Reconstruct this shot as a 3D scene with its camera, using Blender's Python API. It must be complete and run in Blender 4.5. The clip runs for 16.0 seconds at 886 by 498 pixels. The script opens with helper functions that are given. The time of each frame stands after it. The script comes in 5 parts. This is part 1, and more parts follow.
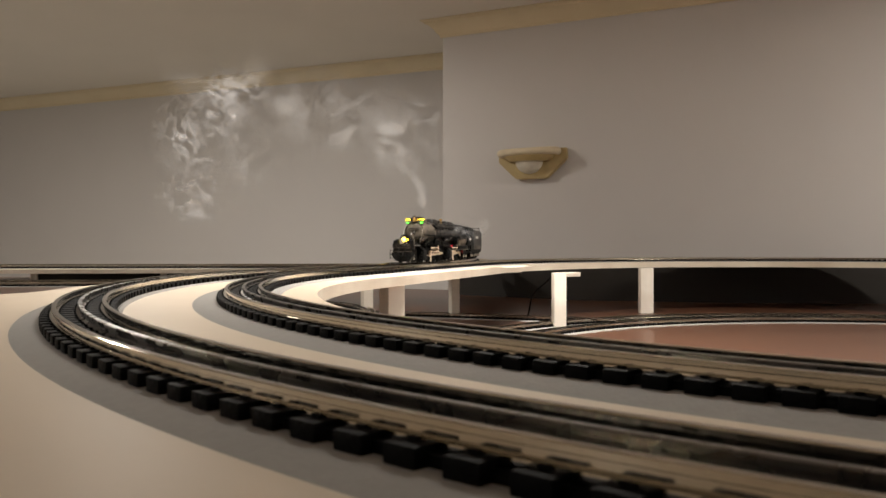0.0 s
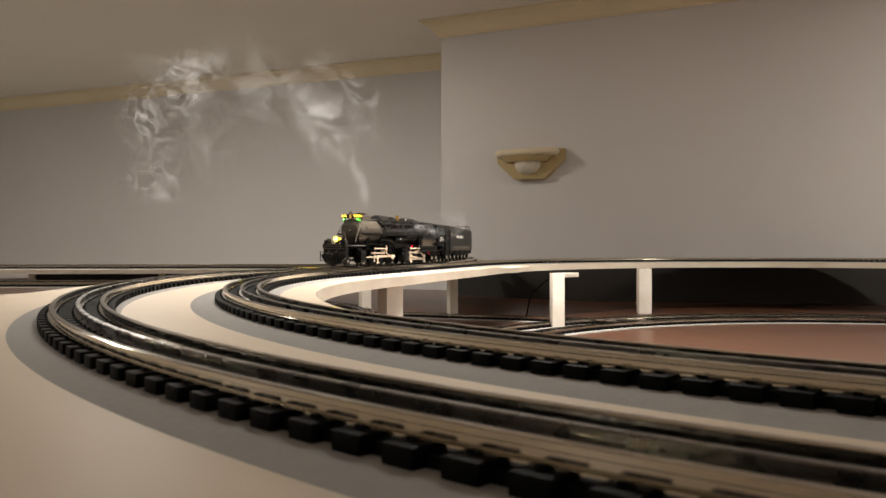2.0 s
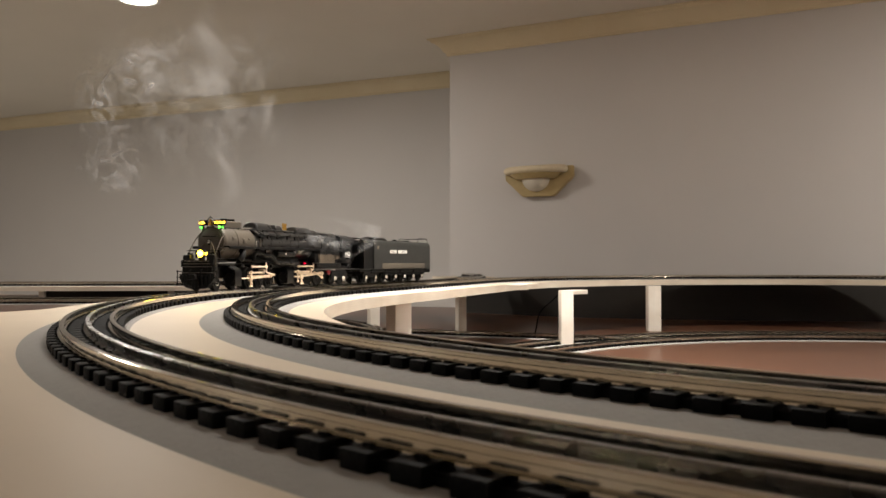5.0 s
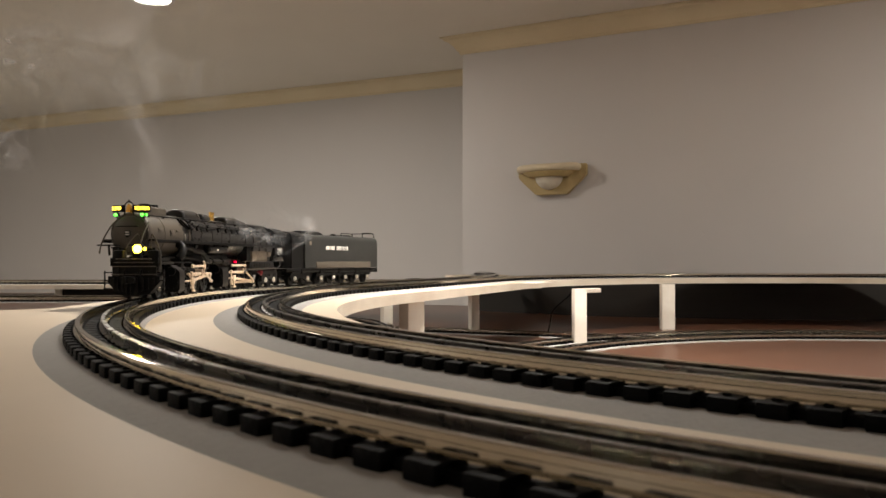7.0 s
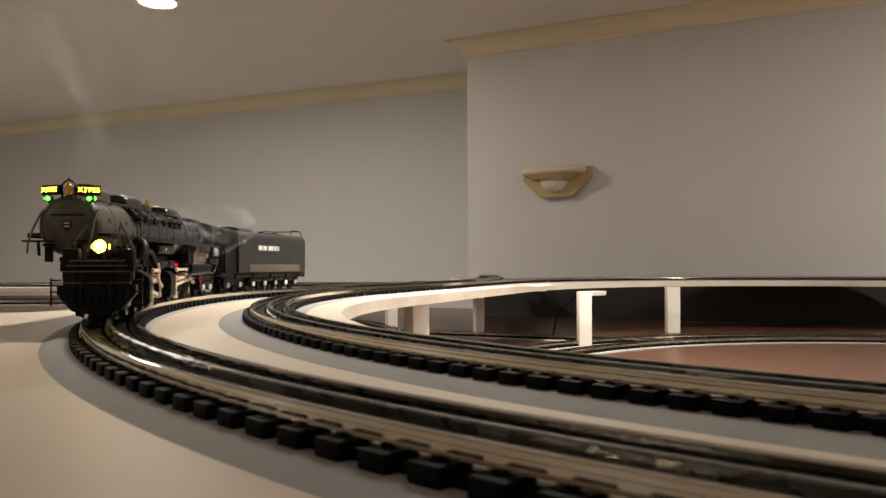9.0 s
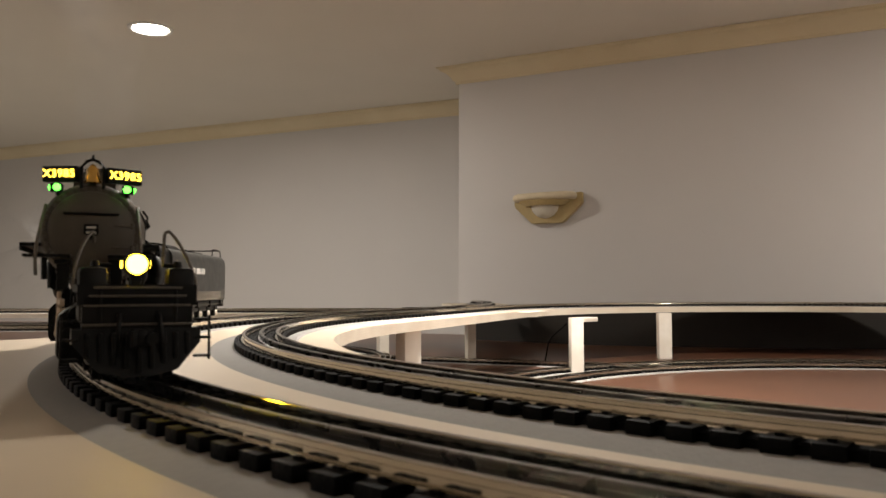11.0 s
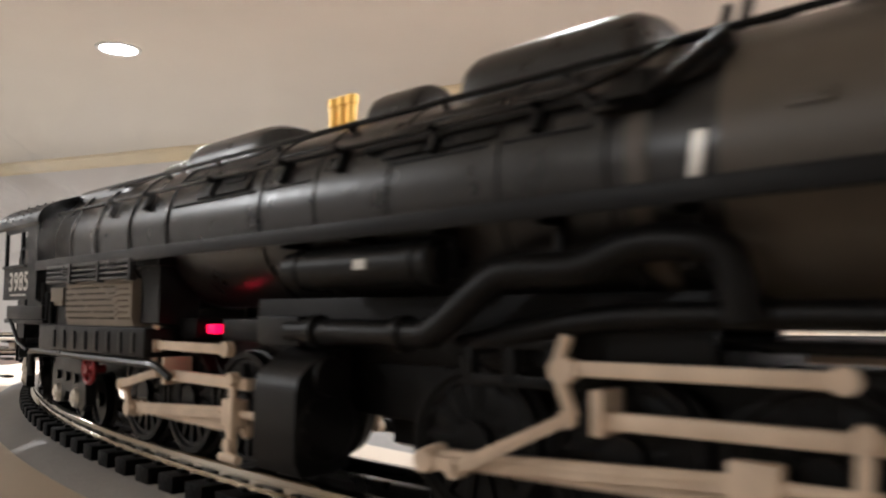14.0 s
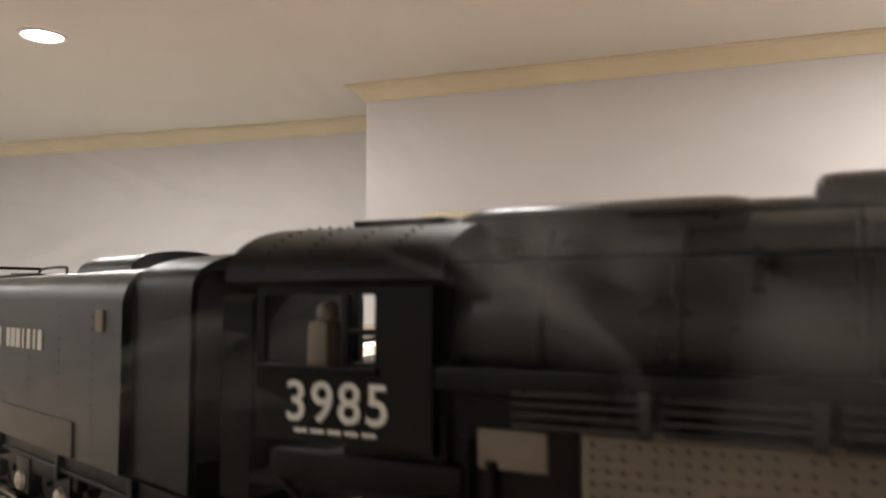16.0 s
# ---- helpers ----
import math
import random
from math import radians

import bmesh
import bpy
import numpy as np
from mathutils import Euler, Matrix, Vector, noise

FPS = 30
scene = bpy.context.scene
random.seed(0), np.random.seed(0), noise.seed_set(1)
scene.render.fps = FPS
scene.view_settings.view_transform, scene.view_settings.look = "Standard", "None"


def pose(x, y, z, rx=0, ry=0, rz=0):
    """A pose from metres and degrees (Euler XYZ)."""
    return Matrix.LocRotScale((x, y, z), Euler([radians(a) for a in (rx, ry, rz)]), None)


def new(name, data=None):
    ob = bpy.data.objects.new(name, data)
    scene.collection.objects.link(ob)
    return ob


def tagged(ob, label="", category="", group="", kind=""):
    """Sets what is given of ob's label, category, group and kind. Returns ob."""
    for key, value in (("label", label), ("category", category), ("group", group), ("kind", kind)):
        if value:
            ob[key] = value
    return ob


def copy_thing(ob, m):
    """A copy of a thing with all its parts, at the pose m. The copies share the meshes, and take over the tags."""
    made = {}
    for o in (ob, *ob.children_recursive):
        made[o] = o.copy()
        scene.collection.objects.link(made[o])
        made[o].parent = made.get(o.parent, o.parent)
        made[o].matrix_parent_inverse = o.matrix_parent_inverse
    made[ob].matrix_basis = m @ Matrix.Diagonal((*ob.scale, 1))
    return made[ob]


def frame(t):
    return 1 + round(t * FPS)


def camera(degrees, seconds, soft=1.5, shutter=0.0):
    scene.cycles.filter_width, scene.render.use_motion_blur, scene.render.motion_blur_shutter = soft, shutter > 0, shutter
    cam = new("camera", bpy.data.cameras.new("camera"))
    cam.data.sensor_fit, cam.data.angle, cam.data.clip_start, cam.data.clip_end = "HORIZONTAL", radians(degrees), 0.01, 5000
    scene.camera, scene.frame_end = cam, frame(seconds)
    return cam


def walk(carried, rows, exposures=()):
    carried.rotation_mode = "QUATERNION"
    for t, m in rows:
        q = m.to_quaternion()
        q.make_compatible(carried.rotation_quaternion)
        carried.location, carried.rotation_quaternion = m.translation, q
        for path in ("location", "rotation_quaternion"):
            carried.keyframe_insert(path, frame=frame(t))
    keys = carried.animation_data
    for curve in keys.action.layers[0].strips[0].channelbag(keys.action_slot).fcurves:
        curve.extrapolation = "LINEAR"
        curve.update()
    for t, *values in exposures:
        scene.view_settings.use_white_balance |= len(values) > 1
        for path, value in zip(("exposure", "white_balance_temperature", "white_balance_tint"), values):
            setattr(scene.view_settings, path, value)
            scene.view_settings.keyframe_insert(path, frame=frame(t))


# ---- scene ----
EYE = 0.0429
cam = camera(58.5, 16.0, soft=1.5, shutter=0.5)
CAMERA_PATH = [
    (0.00, 0.0000, 0.0000, 0.0429, 89.734, 0.000, 0.000),
    (0.50, 0.0000, 0.0000, 0.0429, 89.787, 0.000, -0.061),
    (1.00, 0.0000, 0.0000, 0.0429, 89.828, 0.000, -0.082),
    (1.50, 0.0000, 0.0000, 0.0429, 89.705, 0.000, -0.123),
    (2.00, 0.0000, 0.0000, 0.0429, 89.763, 0.000, -0.123),
    (2.50, 0.0000, 0.0000, 0.0429, 89.877, 0.000, -0.327),
    (2.80, 0.0000, 0.0000, 0.0429, 90.471, 0.000, -0.491),
    (3.00, 0.0000, 0.0000, 0.0429, 90.839, 0.000, -0.573),
    (3.50, 0.0000, 0.0000, 0.0429, 91.309, 0.000, -0.757),
    (4.00, 0.0000, 0.0000, 0.0429, 91.268, 0.000, -0.512),
    (4.50, 0.0000, 0.0000, 0.0429, 91.125, 0.000, 0.000),
    (5.00, 0.0000, 0.0000, 0.0429, 91.003, 0.000, 0.491),
    (5.20, 0.0000, 0.0000, 0.0429, 90.982, 0.000, 0.696),
    (7.30, 0.0000, 0.0000, 0.0429, 90.880, 0.000, 1.596),
    (7.50, 0.0000, 0.0000, 0.0429, 90.880, 0.000, 1.718),
    (8.00, 0.0000, 0.0000, 0.0429, 90.880, 0.000, 1.772),
    (8.50, 0.0000, 0.0000, 0.0429, 90.900, 0.000, 1.759),
    (9.00, 0.0000, 0.0000, 0.0429, 91.084, 0.000, 1.772),
    (9.20, 0.0000, 0.0000, 0.0429, 91.248, 0.000, 1.718),
    (11.30, -0.0024, 0.0006, 0.0449, 93.300, 0.000, 1.075),
    (11.50, -0.0028, 0.0012, 0.0450, 93.560, 0.000, 1.035),
    (12.00, -0.0031, 0.0045, 0.0451, 93.900, 0.000, 0.790),
    (12.50, -0.0036, 0.0072, 0.0452, 94.130, 0.000, 0.500),
    (13.00, -0.0070, 0.0079, 0.0464, 94.380, 0.000, -0.590),
    (13.50, -0.0077, 0.0083, 0.0478, 94.360, 0.000, -0.970),
    (14.00, -0.0080, 0.0091, 0.0476, 94.550, 0.000, -1.110),
    (14.50, -0.0073, 0.0107, 0.0473, 94.670, 0.000, -1.280),
    (15.00, -0.0052, 0.0122, 0.0459, 94.830, 0.000, -1.530),
    (15.50, -0.0036, 0.0148, 0.0453, 95.030, 0.000, -1.745),
    (15.60, -0.0040, 0.0145, 0.0490, 94.950, 0.000, -1.700),
    (15.70, -0.0050, 0.0130, 0.0565, 94.980, 0.000, -1.930),
    (15.80, -0.0060, 0.0100, 0.0680, 94.400, 0.000, -2.950),
    (15.90, -0.0075, 0.0075, 0.0765, 94.100, 0.000, -4.700),
    (16.00, -0.0084, 0.0055, 0.0822, 93.760, 0.000, -5.700),
]
EXPOSURE = [(0, 0.70, 6560, 10), (9, 0.74, 6570, 10), (12, 0.84, 6600, 10), (12.6, 0.85, 6500, 10), (13.2, 1.22, 6250, 10), (14, 2.05, 5800, 10), (15, 2.15, 5620, 10), (15.5, 2.16, 5620, 10), (16, 1.68, 6100, 10)]
walk(cam, [(t, pose(x, y, z, rx, ry, rz)) for t, x, y, z, rx, ry, rz in CAMERA_PATH], EXPOSURE)
cam.data.dof.use_dof = True
cam.data.dof.focus_distance = 1.6
cam.data.dof.aperture_fstop = 32

# ---- world and lights ----
world = bpy.data.worlds.new("room_dark")
scene.world = world
world.use_nodes = True
world.node_tree.nodes["Background"].inputs[0].default_value = (0.9, 0.85, 0.8, 1)
world.node_tree.nodes["Background"].inputs[1].default_value = 0.02
CEILING = EYE + 1.165
# place on the ceiling, watts, beam
LAMPS = [(-1.375, 3.45, 12.5, 180), (-3.2, 3.45, 9, 180), (-3.2, 1.2, 10, 180), (0.12, 1.55, 15, 105), (2.3, 1.75, 15, 180), (2.9, 0.0, 5, 180), (-3.2, -1.2, 9, 180), (2.4, -1.9, 5, 180), (-1.38, -3.0, 3, 180), (0.6, -3.0, 2, 180)]


# ---- materials ----
def material(name, color, rough=0.5, metal=0.0, vary=0.15, scale=40.0, bump=0.0, bump_scale=300.0, emit=0.0, stretch=(1, 1, 1), spec=0.5, second=None, second_scale=6.0, second_amount=0.3, rough_vary=0.0):
    """A principled surface with fine and coarse variation of colour, roughness and relief."""
    m = bpy.data.materials.new(name)
    m.use_nodes = True
    n, l = m.node_tree.nodes, m.node_tree.links
    p = n["Principled BSDF"]
    p.inputs["Roughness"].default_value = rough
    p.inputs["Metallic"].default_value = metal
    p.inputs["Specular IOR Level"].default_value = spec
    co = n.new("ShaderNodeTexCoord")
    mp = n.new("ShaderNodeMapping")
    mp.inputs["Scale"].default_value = stretch
    l.new(co.outputs["Object"], mp.inputs["Vector"])
    fine = n.new("ShaderNodeTexNoise")
    fine.inputs["Scale"].default_value = scale
    fine.inputs["Detail"].default_value = 5
    l.new(mp.outputs[0], fine.inputs["Vector"])
    a = n.new("ShaderNodeMixRGB")
    a.inputs[1].default_value = (*[c * (1 - vary) for c in color], 1)
    a.inputs[2].default_value = (*[min(1, c * (1 + vary)) for c in color], 1)
    l.new(fine.outputs["Fac"], a.inputs[0])
    coarse = n.new("ShaderNodeTexNoise")
    coarse.inputs["Scale"].default_value = second_scale
    coarse.inputs["Detail"].default_value = 3
    l.new(co.outputs["Object"], coarse.inputs["Vector"])
    ramp = n.new("ShaderNodeMapRange")
    ramp.inputs["From Min"].default_value, ramp.inputs["From Max"].default_value = 0.35, 0.75
    ramp.inputs["To Max"].default_value = second_amount
    l.new(coarse.outputs["Fac"], ramp.inputs[0])
    b = n.new("ShaderNodeMixRGB")
    b.inputs[2].default_value = (*(second or [c * 0.8 for c in color]), 1)
    l.new(ramp.outputs[0], b.inputs[0])
    l.new(a.outputs[0], b.inputs[1])
    l.new(b.outputs[0], p.inputs["Base Color"])
    if rough_vary:
        rr = n.new("ShaderNodeMapRange")
        rr.inputs["To Min"].default_value, rr.inputs["To Max"].default_value = max(0.02, rough - rough_vary), min(1, rough + rough_vary)
        l.new(fine.outputs["Fac"], rr.inputs[0])
        l.new(rr.outputs[0], p.inputs["Roughness"])
    if bump:
        bn = n.new("ShaderNodeTexNoise")
        bn.inputs["Scale"].default_value = bump_scale
        bn.inputs["Detail"].default_value = 4
        l.new(mp.outputs[0], bn.inputs["Vector"])
        bp = n.new("ShaderNodeBump")
        bp.inputs["Strength"].default_value = bump
        bp.inputs["Distance"].default_value = 0.002
        l.new(bn.outputs["Fac"], bp.inputs["Height"])
        l.new(bp.outputs[0], p.inputs["Normal"])
    if emit:
        p.inputs["Emission Color"].default_value = (*color, 1)
        p.inputs["Emission Strength"].default_value = emit
    return m


M_WALL = material("wall_paint", (0.66, 0.635, 0.62), 0.75, vary=0.03, scale=3, bump=0.08, bump_scale=120, second_scale=0.7, second_amount=0.15)
M_CEIL = material("ceiling_paint", (0.80, 0.75, 0.67), 0.85, vary=0.03, scale=3, second_scale=0.8, second_amount=0.15)
M_CROWN = material("crown_paint", (0.78, 0.68, 0.48), 0.5, vary=0.06, scale=4, second=(0.62, 0.5, 0.3), second_scale=3, second_amount=0.35)
M_FLOOR = material("floor_carpet", (0.58, 0.54, 0.48), 0.95, vary=0.2)
M_BOARD = material("board_paint", (0.52, 0.435, 0.335), 0.5, spec=0.22, vary=0.04, scale=20, bump=0.05, bump_scale=60, second=(0.48, 0.4, 0.3), second_scale=4, second_amount=0.25)
M_EDGE = material("plywood_edge", (0.84, 0.76, 0.63), 0.6, vary=0.14, scale=12, stretch=(1, 1, 60), second=(0.35, 0.19, 0.09), second_scale=9, second_amount=0.3)
M_POST = material("post_pine", (0.9, 0.85, 0.76), 0.6, vary=0.1, scale=30, stretch=(1, 1, 0.1), second=(0.55, 0.42, 0.28), second_scale=12, second_amount=0.4)
M_DECK = material("deck_hardboard", (0.10, 0.042, 0.022), 0.3, spec=0.5, vary=0.12, scale=90, second=(0.065, 0.03, 0.018), second_scale=3, second_amount=0.5, bump=0.04, bump_scale=200)
M_BED = material("roadbed_foam", (0.27, 0.258, 0.245), 0.9, vary=0.1, scale=200, bump=0.15, bump_scale=500)
M_TIE = material("tie_plastic", (0.0022, 0.0021, 0.0022), 0.6, spec=0.08, vary=0.3, scale=150, stretch=(1, 1, 1), bump=0.2, bump_scale=500)
M_RAIL = material("rail_steel", (0.56, 0.52, 0.45), 0.12, 1.0, vary=0.12, scale=60, second=(0.4, 0.34, 0.26), second_scale=14, second_amount=0.35, rough_vary=0.08)
M_MIDRAIL = material("centre_rail_blackened", (0.17, 0.162, 0.155), 0.28, 1.0, vary=0.2, scale=60, rough_vary=0.08)
M_LAMP = material("lamp_glow", (1.0, 0.95, 0.86), 0.5, emit=14.0)
M_TRIM = material("lamp_trim", (0.85, 0.84, 0.8), 0.35, vary=0.02)
M_BLACK = material("loco_black", (0.0048, 0.0046, 0.0044), 0.42, spec=0.16, vary=0.25, scale=120, second=(0.009, 0.0085, 0.008), second_scale=30, second_amount=0.6, rough_vary=0.1)
M_BOILER = material("boiler_jacket", (0.015, 0.0142, 0.0135), 0.3, spec=0.42, vary=0.25, scale=120, second=(0.021, 0.0195, 0.0178), second_scale=30, second_amount=0.6, rough_vary=0.1)
M_GREY = material("smokebox_graphite", (0.095, 0.079, 0.061), 0.4, spec=0.35, vary=0.2, scale=150, second=(0.065, 0.058, 0.05), second_scale=25, second_amount=0.6, rough_vary=0.1)
M_ROD = material("rod_metal", (0.78, 0.63, 0.48), 0.5, 0.0, vary=0.12, scale=150, second=(0.35, 0.26, 0.18), second_scale=60, second_amount=0.5)
M_BRASS = material("brass", (0.8, 0.5, 0.14), 0.25, 1.0, vary=0.1)
M_WHITE = material("white_lettering", (0.75, 0.74, 0.7), 0.6, vary=0.03)
M_TAN = material("firebox_tan", (0.22, 0.18, 0.135), 0.6, vary=0.15, scale=120, second=(0.16, 0.14, 0.11), second_scale=40, second_amount=0.6)
M_RED = material("red_paint", (0.24, 0.008, 0.012), 0.4)
M_HEADLIGHT = material("headlight_glow", (1.0, 0.62, 0.016), 0.3, emit=34.0)
M_BOARDGLOW = material("number_board_glow", (1.0, 0.66, 0.05), 0.4, emit=4.5)
M_GREEN = material("marker_green_glow", (0.1, 1.0, 0.06), 0.3, emit=3.0)
M_REDGLOW = material("firebox_red_glow", (1.0, 0.0, 0.035), 0.3, emit=0.8)
# near-black colour holds the shade under the boards, on both added panels
M_UNDERSHADE = material("under_board_shade", (0.034, 0.03, 0.026), 0.85, vary=0.1)
M_SHELL = material("sconce_plaster", (0.78, 0.72, 0.6), 0.6, vary=0.12, scale=90, bump=0.6, bump_scale=90)
M_RIM = material("sconce_rim", (0.72, 0.62, 0.44), 0.5, vary=0.1, scale=30)
M_PLAQUE = material("sconce_gilt", (0.52, 0.40, 0.19), 0.45, vary=0.15, scale=40, second=(0.42, 0.3, 0.13), second_scale=18, second_amount=0.5)
M_HUB = material("axle_cap_silver", (0.65, 0.62, 0.56), 0.35, 0.8, vary=0.15, scale=300)
M_TENDER = material("tender_black", (0.015, 0.0155, 0.014), 0.4, vary=0.2, scale=80, second=(0.022, 0.022, 0.02), second_scale=18, second_amount=0.6, rough_vary=0.1)


# ---- mesh helpers ----
def mesh_object(name, bm, mat, smooth=True):
    me = bpy.data.meshes.new(name)
    bmesh.ops.recalc_face_normals(bm, faces=bm.faces)
    bm.to_mesh(me)
    bm.free()
    for m in (mat if isinstance(mat, (list, tuple)) else [mat]):
        me.materials.append(m)
    if smooth:
        me.shade_smooth()
        me.set_sharp_from_angle(angle=radians(35))
    return new(name, me)


def part(name, bm, mat, parent, label="", smooth=True):
    ob = mesh_object(name, bm, mat, smooth)
    ob.parent = parent
    return tagged(ob, label)


def thing(name, label, category, group="", kind=""):
    return tagged(new(name), label, category, group, kind)


def box(bm, c, s, bevel=0.0, m=None, mi=0):
    """A box with centre c and size s, its edges rounded by bevel, turned by m."""
    r = bmesh.ops.create_cube(bm, size=1.0)
    vs = r["verts"]
    bmesh.ops.scale(bm, vec=s, verts=vs)
    fs = list({f for v in vs for f in v.link_faces})
    if bevel:
        es = list({e for v in vs for e in v.link_edges})
        o = bmesh.ops.bevel(bm, geom=es, offset=bevel, segments=2, affect="EDGES", profile=0.6)
        vs = list({v for f in o["faces"] for v in f.verts} | {v for v in vs if v.is_valid})
        fs = list({f for v in vs for f in v.link_faces})
    if m is not None:
        bmesh.ops.transform(bm, matrix=m, verts=vs)
    bmesh.ops.translate(bm, vec=c, verts=vs)
    for f in fs:
        f.material_index = mi
    return vs


def tube(bm, a, b, r, r2=None, seg=14, caps=True):
    """A round bar from a to b."""
    a, b = Vector(a), Vector(b)
    d = b - a
    q = d.to_track_quat("Z", "Y").to_matrix().to_4x4()
    o = bmesh.ops.create_cone(bm, cap_ends=caps, segments=seg, radius1=r, radius2=r if r2 is None else r2, depth=d.length)
    bmesh.ops.transform(bm, matrix=Matrix.Translation((a + b) / 2) @ q, verts=o["verts"])
    return o["verts"]


def pipe(bm, pts, r, seg=8):
    """A bent round pipe through pts."""
    pts = [Vector(p) for p in pts]
    rings = []
    for i, p in enumerate(pts):
        d = (pts[min(i + 1, len(pts) - 1)] - pts[max(i - 1, 0)]).normalized()
        up = Vector((0, 0, 1)) if abs(d.z) < 0.9 else Vector((1, 0, 0))
        u = d.cross(up).normalized()
        v = u.cross(d)
        rings.append([bm.verts.new(p + r * (math.cos(k * math.tau / seg) * u + math.sin(k * math.tau / seg) * v)) for k in range(seg)])
    for a, b in zip(rings, rings[1:]):
        for k in range(seg):
            bm.faces.new((a[k], a[(k + 1) % seg], b[(k + 1) % seg], b[k]))
    bm.faces.new(rings[0][::-1])
    bm.faces.new(rings[-1])


def soft(pts, n=6):
    """A smooth curve through pts."""
    pts = [Vector(p) for p in pts]
    out = []
    for i in range(len(pts) - 1):
        p0, p1, p2, p3 = pts[max(i - 1, 0)], pts[i], pts[i + 1], pts[min(i + 2, len(pts) - 1)]
        for k in range(n):
            t = k / n
            out.append(0.5 * (2 * p1 + (p2 - p0) * t + (2 * p0 - 5 * p1 + 4 * p2 - p3) * t * t + (3 * p1 - p0 - 3 * p2 + p3) * t ** 3))
    return out + [pts[-1]]


def extrude_profile(bm, outline, x0, x1, axis="x", mi=0):
    """A solid from a closed outline of 2D points, drawn out along an axis."""
    def at(x, p):
        return (x, p[0], p[1]) if axis == "x" else ((p[0], x, p[1]) if axis == "y" else (p[0], p[1], x))
    a = [bm.verts.new(at(x0, p)) for p in outline]
    b = [bm.verts.new(at(x1, p)) for p in outline]
    n = len(outline)
    fs = [bm.faces.new(a[::-1]), bm.faces.new(b)]
    for i in range(n):
        fs.append(bm.faces.new((a[i], a[(i + 1) % n], b[(i + 1) % n], b[i])))
    for f in fs:
        f.material_index = mi
    return fs


def lathe_x(bm, rows, cy=0.0, cz=0.0, seg=40):
    """A body turned round an axis along x; rows of (x, radius)."""
    rings = [[bm.verts.new((x, cy + r * math.cos(k * math.tau / seg), cz + r * math.sin(k * math.tau / seg))) for k in range(seg)] for x, r in rows]
    for a, b in zip(rings, rings[1:]):
        for k in range(seg):
            bm.faces.new((a[k], a[(k + 1) % seg], b[(k + 1) % seg], b[k]))
    bm.faces.new(rings[0][::-1])
    bm.faces.new(rings[-1])


def sweep(bm, path, outline, mi=0, closed=True):
    """Draws an outline of (sideways, up) along a path of (point, left) pairs."""
    rings = [[bm.verts.new((p[0] + a * n[0], p[1] + a * n[1], p[2] + u)) for a, u in outline] for p, n in path]
    k = len(outline)
    for a, b in zip(rings, rings[1:]):
        for i in range(k if closed else k - 1):
            bm.faces.new((a[i], b[i], b[(i + 1) % k], a[(i + 1) % k])).material_index = mi
    if closed:
        bm.faces.new(rings[0]).material_index = mi
        bm.faces.new(rings[-1][::-1]).material_index = mi


# ---- the tracks' lines ----
# distance s runs the way the train goes: far bend, straight, near bend
BEND = Vector((0.779, 1.074))
RADIUS = 1.156
TURN = radians(160)
STRAIGHT = 0.766
FAR_RADIUS = 1.138
JOIN = BEND + RADIUS * Vector((math.cos(TURN), math.sin(TURN)))
BACK = Vector((math.sin(TURN), -math.cos(TURN)))
FAR_BEND = JOIN + STRAIGHT * BACK + FAR_RADIUS * Vector((BACK.y, -BACK.x))


def track_line(s, off=0.0, straight=STRAIGHT):
    """A point of the outer track's centre line, off metres to the train's left (inwards), and the way ahead."""
    if s >= 0:
        a = TURN + s / RADIUS
        c = BEND + (RADIUS - off) * Vector((math.cos(a), math.sin(a)))
        return c, Vector((-math.sin(a), math.cos(a)))
    if s >= -straight:
        n = Vector((BACK.y, -BACK.x))
        return JOIN - s * BACK + off * n, -BACK
    a = math.pi - math.atan2(BACK.x, BACK.y) + (s + straight) / FAR_RADIUS
    c = FAR_BEND + (straight - STRAIGHT) * BACK + (FAR_RADIUS - off) * Vector((math.cos(a), math.sin(a)))
    return c, Vector((-math.sin(a), math.cos(a)))


EASE = radians(154)
EASE_FROM = BEND + RADIUS * Vector((math.cos(EASE), math.sin(EASE)))
EASE_BACK = Vector((math.sin(EASE), -math.cos(EASE)))
EASE_LEFT = Vector((-EASE_BACK.y, EASE_BACK.x))
EASE_S, EASE_LONG, EASE_RADIUS = (EASE - TURN) * RADIUS, 0.25, 2.5


def train_line(s, off=0.0):
    """The outer track: the near bend, then a short straight and a gentle bend the other way behind the switch."""
    if s >= EASE_S:
        return track_line(max(s, -0.0), off) if s >= 0 else (BEND + (RADIUS - off) * Vector((math.cos(TURN + s / RADIUS), math.sin(TURN + s / RADIUS))), Vector((-math.sin(TURN + s / RADIUS), math.cos(TURN + s / RADIUS))))
    u = EASE_S - s
    if u <= EASE_LONG:
        return EASE_FROM + u * EASE_BACK - off * EASE_LEFT, -EASE_BACK
    a = (u - EASE_LONG) / EASE_RADIUS
    c = EASE_FROM + EASE_LONG * EASE_BACK + EASE_RADIUS * EASE_LEFT
    away = -EASE_LEFT * math.cos(a) + EASE_BACK * math.sin(a)
    ahead = -(EASE_LEFT * math.sin(a) + EASE_BACK * math.cos(a))
    return c + (EASE_RADIUS + off) * away, ahead


BED_TOP, BOARD_TOP, BOARD_LOW = -0.0116, -0.0140, -0.0320
LOW_DECK = -0.180


# ---- the room ----
LEFT_WALL = (Vector((0.0, 4.86)), Vector((-3.57, 6.38)))
RIGHT_WALL = (Vector((0.0, 4.12)), Vector((1.789, 3.245)))


